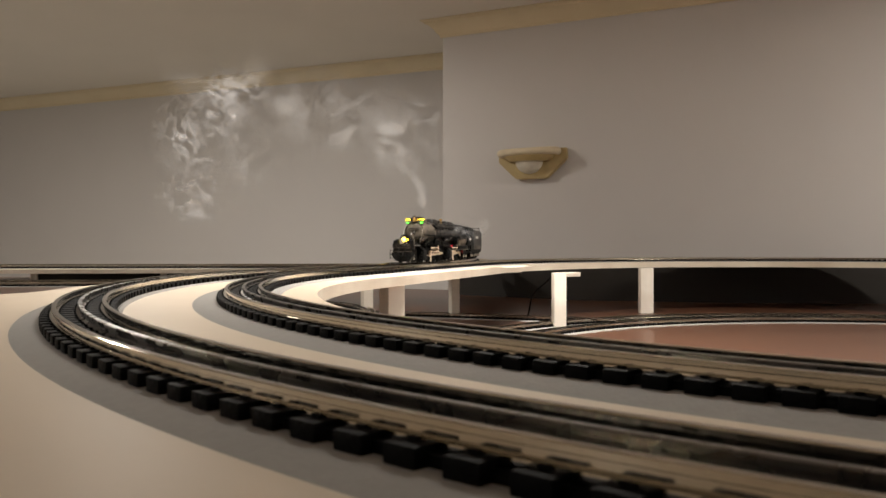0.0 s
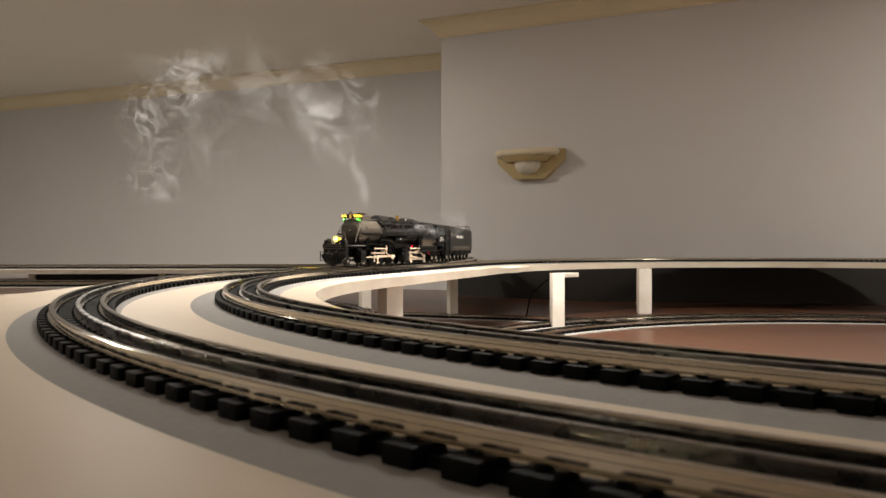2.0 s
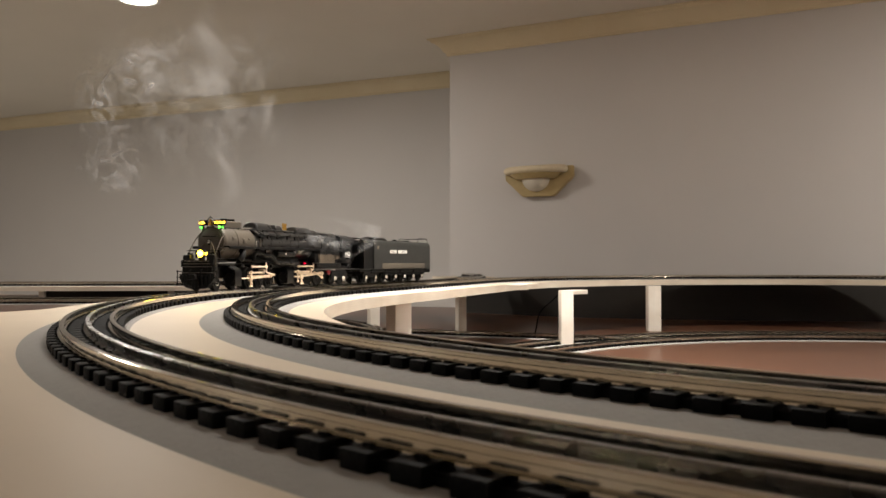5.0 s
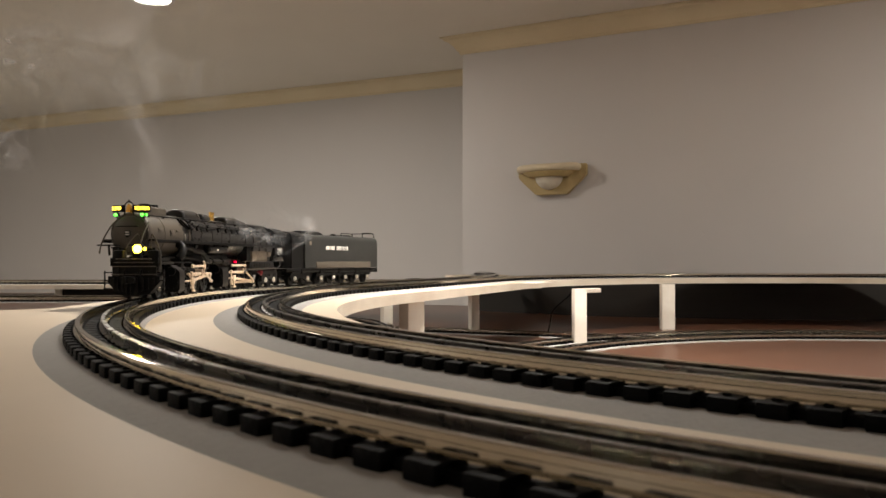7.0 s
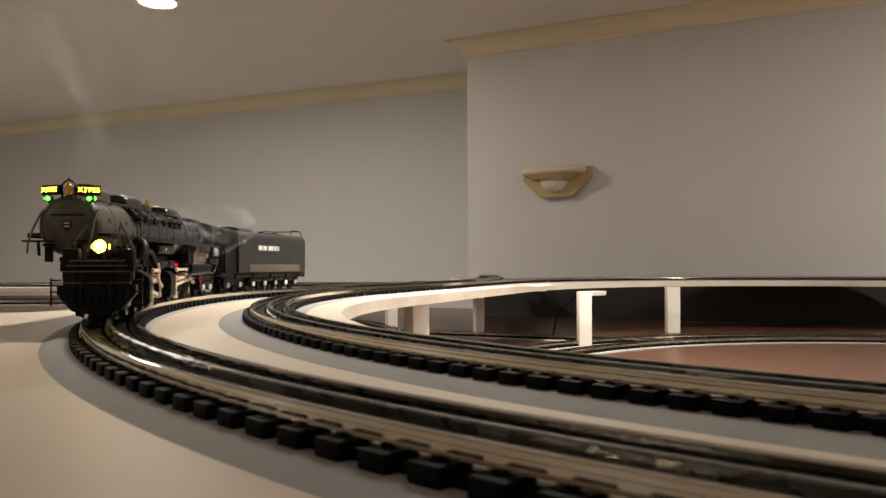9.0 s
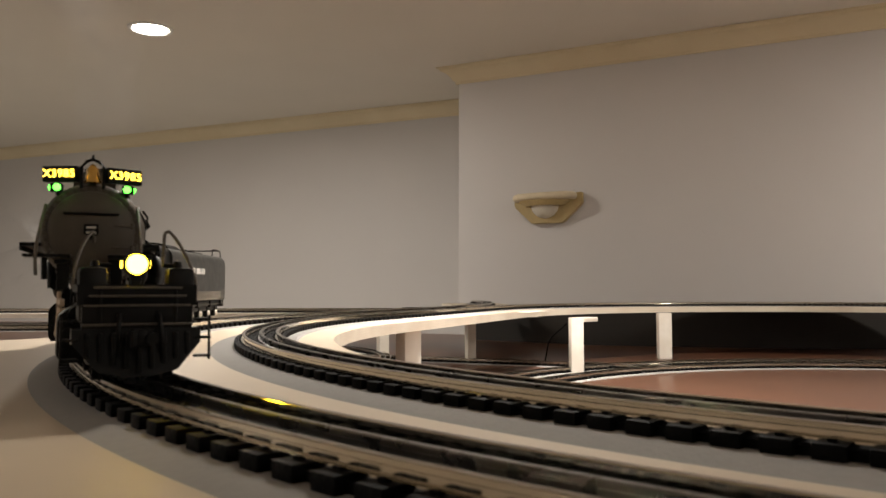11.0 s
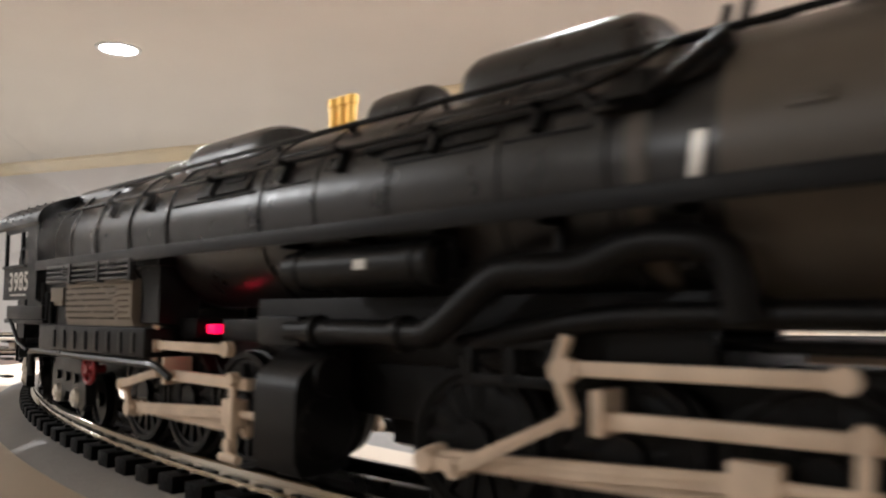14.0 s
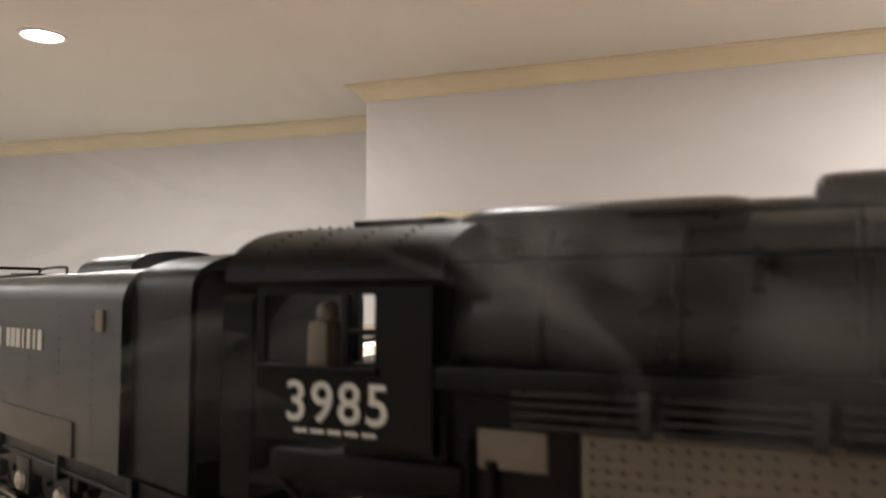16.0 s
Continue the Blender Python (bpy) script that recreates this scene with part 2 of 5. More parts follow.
def wall_between(name, a, b, z0, z1, thick=0.12, mat=None):
    bm = bmesh.new()
    d = (b - a).normalized()
    n = Vector((-d.y, d.x))
    pts = [a, b, b + n * thick, a + n * thick]
    lo = [bm.verts.new((p.x, p.y, z0)) for p in pts]
    hi = [bm.verts.new((p.x, p.y, z1)) for p in pts]
    bm.faces.new(lo[::-1])
    bm.faces.new(hi)
    for i in range(4):
        bm.faces.new((lo[i], lo[(i + 1) % 4], hi[(i + 1) % 4], hi[i]))
    return tagged(mesh_object(name, bm, mat or M_WALL, False), kind="structure")


FLOOR_Z = CEILING - 2.44
def far_point(line, dist):
    return line[0] + (line[1] - line[0]).normalized() * dist


corner = RIGHT_WALL[0]
left_end, right_end = far_point(LEFT_WALL, 5.2), far_point(RIGHT_WALL, 3.4)
alcove = LEFT_WALL[0] + (LEFT_WALL[0] - LEFT_WALL[1]).normalized() * 0.5
back_left, back_right = left_end + Vector((-1.0, -9.5)), Vector((right_end.x + 0.2, left_end.y - 9.5))
wall_between("wall_north", alcove, left_end, FLOOR_Z, CEILING, -0.12)
wall_between("wall_bay", right_end, corner, FLOOR_Z, CEILING, -0.12)
wall_between("wall_return", corner + (alcove - corner).normalized() * 0.12, alcove, FLOOR_Z, CEILING, -0.115)
wall_between("wall_west", left_end, back_left, FLOOR_Z, CEILING, -0.12)
wall_between("wall_south", back_left, back_right, FLOOR_Z, CEILING, -0.12)
wall_between("wall_east", back_right, right_end, FLOOR_Z, CEILING, -0.12)
for nm, z0, z1, mt in (("floor", FLOOR_Z - 0.1, FLOOR_Z, M_FLOOR), ("ceiling", CEILING, CEILING + 0.1, M_CEIL)):
    bm = bmesh.new()
    box(bm, (0.0, 1.0, (z0 + z1) / 2), (16, 16, z1 - z0))
    tagged(mesh_object(nm, bm, mt, False), kind="structure")

CROWN = [(0, 0), (0, -0.085), (0.010, -0.085), (0.012, -0.072), (0.02, -0.066), (0.030, -0.045), (0.046, -0.026), (0.062, -0.018), (0.066, -0.008), (0.076, -0.006), (0.076, 0)]


def crown(name, pts):
    """A crown moulding along a wall line, mitred at its bends; the room lies to the left of the line."""
    bm = bmesh.new()
    path = []
    for i, p in enumerate(pts):
        a = (pts[i] - pts[i - 1]).normalized() if i else (pts[1] - pts[0]).normalized()
        b = (pts[i + 1] - pts[i]).normalized() if i + 1 < len(pts) else a
        na, nb = Vector((-a.y, a.x)), Vector((-b.y, b.x))
        n = (na + nb).normalized()
        n = n / max(0.2, n.dot(na))
        path.append(((p.x, p.y, CEILING - 0.001), n))
    sweep(bm, path, CROWN)
    ob = mesh_object(name, bm, M_CROWN)
    return tagged(ob, kind="structure")


crown("trim_crown", [right_end, corner, alcove][::1])
crown("trim_crown_north", [alcove, left_end])

# recessed ceiling lamps
def ceiling_lamp(x, y, watts, beam):
    t = thing("recessed_ceiling_lamp", "round recessed ceiling light with white trim, lit", "ceiling light", "recessed ceiling lights")
    t.location = (x, y, CEILING)
    bm = bmesh.new()
    seg = 40
    rows = [(0.098, 0.0), (0.096, -0.006), (0.084, -0.008), (0.078, -0.004), (0.074, 0.02)]
    rings = [[bm.verts.new((r * math.cos(k * math.tau / seg), r * math.sin(k * math.tau / seg), z)) for k in range(seg)] for r, z in rows]
    for a, b in zip(rings, rings[1:]):
        for k in range(seg):
            bm.faces.new((a[k], a[(k + 1) % seg], b[(k + 1) % seg], b[k]))
    part("trim_ring", bm, M_TRIM, t)
    bm = bmesh.new()
    bmesh.ops.create_circle(bm, cap_ends=True, segments=32, radius=0.0765)
    bmesh.ops.translate(bm, vec=(0, 0, -0.0025), verts=bm.verts)
    part("bulb_face", bm, M_LAMP, t, "glowing lamp face")
    la = bpy.data.lights.new("downlight", "AREA")
    la.shape, la.size, la.energy, la.color = "DISK", 0.15, watts, (1.0, 0.935, 0.85)
    la.spread = radians(beam)
    lo = new("downlight", la)
    lo.location = (x, y, CEILING - 0.012)
    return t


for x, y, watts, beam in LAMPS:
    ceiling_lamp(x, y, watts, beam)


# ---- boards ----
def board_widths(s):
    """Inner and outer edges of the upper board, metres from the outer track's line."""
    inner = 0.218
    if s < 0:
        return inner, 0.13
    w = 0.125
    deg = math.degrees(s / RADIUS) + 160
    if deg > 186:
        w += min(1.0, ((deg - 186) / 10.0)) ** 1.5 * 1.0
    return inner, w


def build_board():
    bm = bmesh.new()
    rows = []
    n = 220
    for i in range(n + 1):
        s = -3.6 + (3.6 + 3.0) * i / n
        inner, outer = board_widths(s)
        a, _ = track_line(s, inner)
        b, _ = track_line(s, -outer)
        rows.append([bm.verts.new((p.x, p.y, z)) for p, z in ((a, BOARD_TOP), (b, BOARD_TOP), (b, BOARD_LOW), (a, BOARD_LOW))])
    for p, q in zip(rows, rows[1:]):
        for k, mi in ((0, 0), (1, 1), (2, 1), (3, 1)):
            bm.faces.new((p[k], p[(k + 1) % 4], q[(k + 1) % 4], q[k])).material_index = mi
    return mesh_object("upper_board", bm, [M_BOARD, M_EDGE])


tagged(build_board(), "cream painted plywood board with bare edges, raised on posts", "railway board")
bm = bmesh.new()
rows = []
for i in range(41):
    q = -2.0 + 1.7 * i / 40
    a, b = train_line(q, 0.10)[0], train_line(q, -0.13)[0]
    rows.append([bm.verts.new((v.x, v.y, z)) for v, z in ((a, BOARD_TOP - 0.0006), (b, BOARD_TOP - 0.0006), (b, BOARD_LOW - 0.0006), (a, BOARD_LOW - 0.0006))])
for a, b in zip(rows, rows[1:]):
    for k, mi in ((0, 0), (1, 1), (2, 1), (3, 1)):
        bm.faces.new((a[k], a[(k + 1) % 4], b[(k + 1) % 4], b[k])).material_index = mi
bm.faces.new(rows[0])
bm.faces.new(rows[-1][::-1])
tagged(mesh_object("branch_board", bm, [M_BOARD, M_EDGE]), "cream plywood board under the far straight track", "railway board")
bm = bmesh.new()
extrude_profile(bm, [(-0.6, -1.25), (2.4, -1.25), (2.4, 2.80), (1.6, 3.22), (0.0, 3.98), (-0.6, 4.2)], LOW_DECK - 0.024, LOW_DECK, axis="z")
tagged(mesh_object("lower_deck", bm, M_DECK), "brown hardboard layout table top", "table top")


# ---- track ----
RAIL = [(-0.0028, -0.0060), (-0.0028, -0.0053), (-0.0007, -0.0046), (-0.0007, -0.0026), (-0.0017, -0.0021), (-0.0017, -0.0005), (-0.0012, 0.0), (0.0012, 0.0), (0.0017, -0.0005), (0.0017, -0.0021), (0.0007, -0.0026), (0.0007, -0.0046), (0.0028, -0.0053), (0.0028, -0.0060)]
GAUGE_HALF = 0.0172
TIE_GAP = 0.0192


def lay_track(line, s0, s1, off, label, z=0.0, step=0.012, bed=(0.046, 0.046), near=None):
    """Three rails on ties on a grey bed, along line(s, off)."""
    t = thing("three_rail_track", label, "railway track", "three-rail tracks")
    n = max(2, int((s1 - s0) / step))
    def path(o):
        out = []
        for i in range(n + 1):
            p, d = line(s0 + (s1 - s0) * i / n, off + o)
            out.append(((p.x, p.y, z), Vector((-d.y, d.x))))
        return out
    bm = bmesh.new()
    w, v = bed
    sweep(bm, path(0), [(-w, BOARD_TOP - 0.0004), (-w + 0.012, BED_TOP), (v - 0.003, BED_TOP), (v, BOARD_TOP - 0.0004)])
    part("roadbed", bm, M_BED, t, "grey foam roadbed")
    bm = bmesh.new()
    sweep(bm, path(0), [(-0.0222, BED_TOP + 0.0002), (-0.0222, -0.0080), (0.0222, -0.0080), (0.0222, BED_TOP + 0.0002)])
    part("tie_web", bm, M_TIE, t, "black plastic web between the ties")
    for o, mt, lb in ((-GAUGE_HALF, M_RAIL, ""), (0.0, M_MIDRAIL, "blackened centre rail"), (GAUGE_HALF, M_RAIL, "")):
        bm = bmesh.new()
        sweep(bm, path(o), RAIL)
        part("rail", bm, mt, t, lb)
    m = int((s1 - s0) / TIE_GAP)
    for i in range(m):
        s = s0 + (i + 0.5) * TIE_GAP
        p, d = line(s, off)
        yield_tie(t, p, d, z, s, near)
    return t


tie_mesh = None
rest_ties = {}


def yield_tie(t, p, d, z, s, near):
    global tie_mesh
    if tie_mesh is None:
        bm = bmesh.new()
        box(bm, (0, 0, -0.0089), (0.0112, 0.053, 0.0058), 0.0008)
        for y in (-GAUGE_HALF, 0, GAUGE_HALF):
            for e in (-0.0036, 0.0036):
                box(bm, (0, y + e, -0.0056), (0.003, 0.0016, 0.0014))
        ob = mesh_object("tie", bm, M_TIE)
        tie_mesh = ob.data
        bpy.data.objects.remove(ob)
    if near and near[0] <= s <= near[1]:
        ob = new("tie", tie_mesh)
        ob.parent = t
        ob.location = (p.x, p.y, z)
        ob.rotation_euler = (0, 0, math.atan2(d.y, d.x) + 0.01 * math.sin(s * 777))
    else:
        rest_ties.setdefault(t.name, (t, []))[1].append((p.x, p.y, z, math.atan2(d.y, d.x)))


def finish_ties():
    """Ties past the near ones: one joined mesh for each track."""
    base = np.array([v.co[:] for v in tie_mesh.vertices])
    polys = [list(p.vertices) for p in tie_mesh.polygons]
    for t, ties in rest_ties.values():
        vs, fs = [], []
        for x, y, z, a in ties:
            k = len(vs)
            c, s = math.cos(a), math.sin(a)
            vs += [(x + c * u - s * v, y + s * u + c * v, z + w) for u, v, w in base]
            fs += [[i + k for i in p] for p in polys]
        me = bpy.data.meshes.new("ties")
        me.from_pydata(vs, [], fs)
        me.materials.append(M_TIE)
        ob = new("far_tie_run", me)
        ob.parent = t
        tagged(ob, kind="stuff")


lay_track(train_line, -1.9, 2.3, 0.0, "outer three-rail track with black ties on grey roadbed", bed=(0.046, 0.031), near=(-0.6, 2.2))
lay_track(track_line, -3.4, 2.6, 0.138, "inner three-rail track with black ties on grey roadbed", bed=(0.051, 0.040), near=(-0.6, 2.5))


def low_line(s, off=0.0):
    c, r = Vector((1.0, 1.33)), 1.10
    a = radians(215) - s / r
    return c + (r + off) * Vector((math.cos(a), math.sin(a))), Vector((math.sin(a), -math.cos(a)))


def side_line(s, off=0.0):
    c, r = Vector((-0.95, 2.45)), 0.72
    a = radians(-75) + s / r
    return c + (r - off) * Vector((math.cos(a), math.sin(a))), Vector((-math.sin(a), math.cos(a)))


def cross_line(s, off=0.0):
    a, d = Vector((-0.45, 2.62)), Vector((0.93, -0.36)).normalized()
    return a + s * d + off * Vector((-d.y, d.x)), d


LOW_Z = LOW_DECK + 0.014
lay_track(low_line, 0.2, 3.6, 0.0, "lower three-rail track on the brown table", LOW_Z)
lay_track(low_line, 0.2, 3.6, -0.13, "lower three-rail track on the brown table", LOW_Z)
lay_track(side_line, 0.0, 1.9, 0.0, "small curve of three-rail track on the brown table", LOW_Z)
lay_track(cross_line, 0.0, 1.1, 0.0, "short straight track across the brown table", LOW_Z)

# the board along the north wall, a little lower, with its tracks and posts
WEST_TOP = -0.045
WEST_A, WEST_B = Vector((-2.3, 2.84)), Vector((0.30, 3.02))


def west_line(s, off=0.0):
    d = (WEST_B - WEST_A).normalized()
    return WEST_A + s * d + (off + 0.08) * Vector((-d.y, d.x)), d


bm = bmesh.new()
d = (WEST_B - WEST_A).normalized()
nn = Vector((-d.y, d.x))
quad = [WEST_A, WEST_B, WEST_B + nn * 0.36, WEST_A + nn * 0.36]
lo = [bm.verts.new((p.x, p.y, WEST_TOP - 0.016)) for p in quad]
hi = [bm.verts.new((p.x, p.y, WEST_TOP)) for p in quad]
bm.faces.new(lo[::-1]).material_index = 1
bm.faces.new(hi)
for i in range(4):
    bm.faces.new((lo[i], lo[(i + 1) % 4], hi[(i + 1) % 4], hi[i])).material_index = 1
tagged(mesh_object("wall_side_board", bm, [M_BOARD, M_POST]), "long cream plywood board on posts along the wall", "railway board")
lay_track(west_line, 0.0, 2.5, 0.0, "straight three-rail track along the wall", WEST_TOP + 0.0138)
lay_track(west_line, 0.0, 2.5, 0.15, "straight three-rail track along the wall", WEST_TOP + 0.0138)
bm = bmesh.new()
box(bm, (-1.6, 2.35, LOW_DECK + 0.078), (1.9, 1.9, 0.024), 0.002)
tagged(mesh_object("west_deck", bm, M_DECK), "dark brown hardboard layout table top", "table top")


def west_low_line(s, off=0.0):
    return west_line(s, off - 0.28)


lay_track(west_low_line, 0.0, 1.45, 0.0, "lower three-rail track on the dark side table", LOW_DECK + 0.104)
lay_track(west_low_line, 0.0, 1.45, -0.16, "lower three-rail track on the dark side table", LOW_DECK + 0.104)


# posts under the boards
def post(x, y, z0, z1, w, turn, d=None, label="square bare pine post under the raised board"):
    bm = bmesh.new()
    box(bm, (0, 0, (z0 + z1) / 2), (w, d or w, z1 - z0), 0.0012)
    ob = tagged(mesh_object("board_post", bm, M_POST), label, "post", "board posts")
    ob.location = (x, y, 0)
    ob.rotation_euler = (0, 0, radians(turn))
    return ob


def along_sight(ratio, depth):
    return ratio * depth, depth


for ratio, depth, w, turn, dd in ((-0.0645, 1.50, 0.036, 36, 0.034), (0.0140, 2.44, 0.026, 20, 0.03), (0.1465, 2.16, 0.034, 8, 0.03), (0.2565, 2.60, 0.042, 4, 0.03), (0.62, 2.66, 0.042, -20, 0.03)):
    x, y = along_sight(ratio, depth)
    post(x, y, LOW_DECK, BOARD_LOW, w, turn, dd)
for x, y in ((-0.37, 1.95), (-0.262, 2.72)):
    post(x, y, LOW_DECK, (BOARD_LOW if y < 2.8 else WEST_TOP - 0.016), 0.034, 25)
for x in (-1.98, -1.52, -1.05, -0.72):
    post(x, WEST_A.y + 0.05 + (x + 2.3) * 0.07, LOW_DECK + 0.09, WEST_TOP - 0.016, 0.022, 4)
bm = bmesh.new()
box(bm, (0, 0, 0), (0.075, 0.03, 0.012), 0.001)
cl = tagged(mesh_object("cleat", bm, M_POST), "small pine cleat under the board beside a post", "wood block")
cl.location = (0.345, 2.19, BOARD_LOW - 0.006)
cl.rotation_euler = (0, 0, radians(40))
# near-black sheet added to keep the space below the wall-side board in shade
bm = bmesh.new()
box(bm, (-0.70, 3.005, (LOW_DECK + 0.09 + WEST_TOP - 0.016) / 2), (1.62, 0.008, WEST_TOP - 0.016 - LOW_DECK - 0.09 - 0.001), 0.001, Euler((0, 0, radians(4))).to_matrix().to_4x4())
tagged(mesh_object("wall_shade_panel", bm, M_UNDERSHADE), "dark panel standing for the shade under the board along the wall", "panel")
# added dark panel closes the view, standing for shade under the far bend
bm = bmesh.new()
shade_line = [Vector((0.055, 3.55)), Vector((0.55, 3.20)), Vector((1.1, 3.06)), Vector((1.9, 2.98)), Vector((2.5, 2.7))]
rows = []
for p in shade_line:
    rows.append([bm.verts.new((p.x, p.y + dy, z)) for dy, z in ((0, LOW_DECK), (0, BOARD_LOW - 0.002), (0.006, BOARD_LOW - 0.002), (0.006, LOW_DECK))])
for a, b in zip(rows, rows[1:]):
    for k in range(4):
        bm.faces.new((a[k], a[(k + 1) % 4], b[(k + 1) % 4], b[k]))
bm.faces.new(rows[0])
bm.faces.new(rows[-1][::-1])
tagged(mesh_object("bend_shade_panel", bm, M_UNDERSHADE), "dark grey panel standing for the shade behind the lower tracks", "panel")
bm = bmesh.new()
pipe(bm, soft([(0.305, 2.2, -0.04), (0.29, 2.22, -0.06), (0.262, 2.3, -0.10), (0.255, 2.34, -0.15), (0.25, 2.36, LOW_DECK + 0.003)], 6), 0.0022)
tagged(mesh_object("cable", bm, M_TIE), "thin black cable hanging below the board", "cable")
# switch machine on the board by the far turnout
sw = thing("switch_machine", "black plastic switch motor beside the track", "switch motor")
p, dd = track_line(-0.92, 0.09)
sw.location = (p.x, p.y, BOARD_TOP)
sw.rotation_euler = (0, 0, math.atan2(dd.y, dd.x))
bm = bmesh.new()
box(bm, (0, 0, 0.004), (0.10, 0.036, 0.008), 0.002)
part("base", bm, M_TIE, sw)
bm = bmesh.new()
box(bm, (0.01, 0, 0.010), (0.05, 0.028, 0.006), 0.002)
part("cover", bm, M_TIE, sw)
p, dd = train_line(-0.62, -0.075)
sw2 = copy_thing(sw, pose(p.x, p.y, BOARD_TOP - 0.0006, 0, 0, math.degrees(math.atan2(dd.y, dd.x))))
bm = bmesh.new()
box(bm, (0, 0, 0.0016), (0.10, 0.04, 0.003), 0.0005)
sh = tagged(mesh_object("shim", bm, M_POST), "thin pale wooden shim lying on the board edge", "wood strip")
sh.location = (0.19, 2.03, BOARD_TOP)
sh.rotation_euler = (0, 0, radians(58))
finish_ties()


# ---- the train (measures in millimetres, set on the rail tops) ----
def mm(name, bm, mat, parent, label="", smooth=True):
    """A part drawn in millimetres."""
    bmesh.ops.scale(bm, vec=(0.001, 0.001, 0.001), verts=bm.verts)
    return part(name, bm, mat, parent, label, smooth)


def word(name, text, height, mat, parent, m, label=""):
    """Raised lettering of a given height in millimetres, centred at m."""
    cu = bpy.data.curves.new("lettering", "FONT")
    cu.body, cu.align_x, cu.align_y, cu.size, cu.extrude = text, "CENTER", "CENTER", height * 1.38, 0.12
    cu.space_character = 1.12
    cu.offset = height * 0.012
    ob = bpy.data.objects.new("lettering", cu)
    me = bpy.data.meshes.new_from_object(ob)
    bpy.data.objects.remove(ob)
    me.transform(Matrix.Diagonal((0.001, 0.001, 0.001, 1)) @ m)
    me.materials.append(mat)
    o = new(name, me)
    o.parent = parent
    return tagged(o, label)


def side_face(x, y, z, sgn):
    """Where lettering lies flat on a side, sgn 1 for the train's left."""
    return Matrix.Translation((x, y, z)) @ Euler((radians(90), 0, radians(180 if sgn > 0 else 0))).to_matrix().to_4x4()


def wheel_mesh(r, spokes, width=4.6, flange=1.1, hub=0.28, counter=False):
    """One wheel on an axle along y, centred at the origin, its outer face towards +y."""
    bm = bmesh.new()
    seg = 36
    rows = [(r * 0.80, -width / 2), (r + flange, -width / 2), (r + flange, -width / 2 + 0.9), (r, -width / 2 + 1.3), (r - 0.15, width / 2), (r * 0.90, width / 2), (r * 0.86, width / 2 - 0.9), (r * 0.80, width / 2 - 0.9)]
    rings = [[bm.verts.new((a * math.cos(k * math.tau / seg), y, a * math.sin(k * math.tau / seg))) for k in range(seg)] for a, y in rows]
    for i in range(len(rings)):
        a, b = rings[i], rings[(i + 1) % len(rings)]
        for k in range(seg):
            bm.faces.new((a[k], a[(k + 1) % seg], b[(k + 1) % seg], b[k]))
    tube(bm, (0, -width / 2, 0), (0, width / 2 + 0.6, 0), r * hub, seg=20)
    if spokes:
        for k in range(spokes):
            a = k * math.tau / spokes
            box(bm, (0.52 * r * math.cos(a), 0, 0.52 * r * math.sin(a)), (r * 0.66, width * 0.45, r * 0.13), 0.25, Euler((0, -a, 0)).to_matrix().to_4x4())
        tube(bm, (0, -0.6, 0), (0, -0.1, 0), r * 0.82, seg=30)
    else:
        tube(bm, (0, -width / 2 + 0.6, 0), (0, width / 2 - 1.1, 0), r * 0.84, seg=30)
    if counter:
        for k in range(-3, 4):
            a = math.pi + k * 0.22
            box(bm, (0.66 * r * math.cos(a), 0.3, 0.66 * r * math.sin(a)), (r * 0.3, width * 0.55, r * 0.2), 0.2, Euler((0, -a, 0)).to_matrix().to_4x4())
        tube(bm, (r * 0.45, -1, 0), (r * 0.45, width / 2 + 1.2, 0), r * 0.13, seg=12)
    bmesh.ops.scale(bm, vec=(0.001, 0.001, 0.001), verts=bm.verts)
    return bm


def shared_mesh(bm, mat):
    ob = mesh_object("wheel", bm, mat)
    me = ob.data
    bpy.data.objects.remove(ob)
    return me


DRIVER = 17.7
CRANK = 8.0
driver_data = shared_mesh(wheel_mesh(DRIVER, 13, counter=True), M_BLACK)
truck_data = shared_mesh(wheel_mesh(10.6, 0), M_BLACK)
tender_data = shared_mesh(wheel_mesh(10.6, 0), M_BLACK)
rolling = []   # wheel objects with their place, radius and side
rods = []      # rods with their driven points


def put_wheel(name, data, parent, x, r, sgn, label="", phase=0.0):
    o = new(name, data)
    o.parent = parent
    tagged(o, label)
    y = sgn * 0.0166
    rolling.append((o, x / 1000, y, r / 1000, sgn, phase))
    o.matrix_basis = Matrix.Translation((x / 1000, y, r / 1000)) @ (Matrix.Rotation(math.pi, 4, "Z") if sgn < 0 else Matrix())
    return o


def hub_cap(parent, x, z, y, sgn, r=3.6):
    bm = bmesh.new()
    tube(bm, (x, y * sgn, z), (x, (y + 1.6) * sgn, z), r, r * 0.85, seg=16)
    tube(bm, (x, (y + 1.6) * sgn, z), (x, (y + 2.4) * sgn, z), r * 0.55, r * 0.4, seg=12)
    return mm("axle_cap", bm, M_HUB, parent, "silver axle cap")


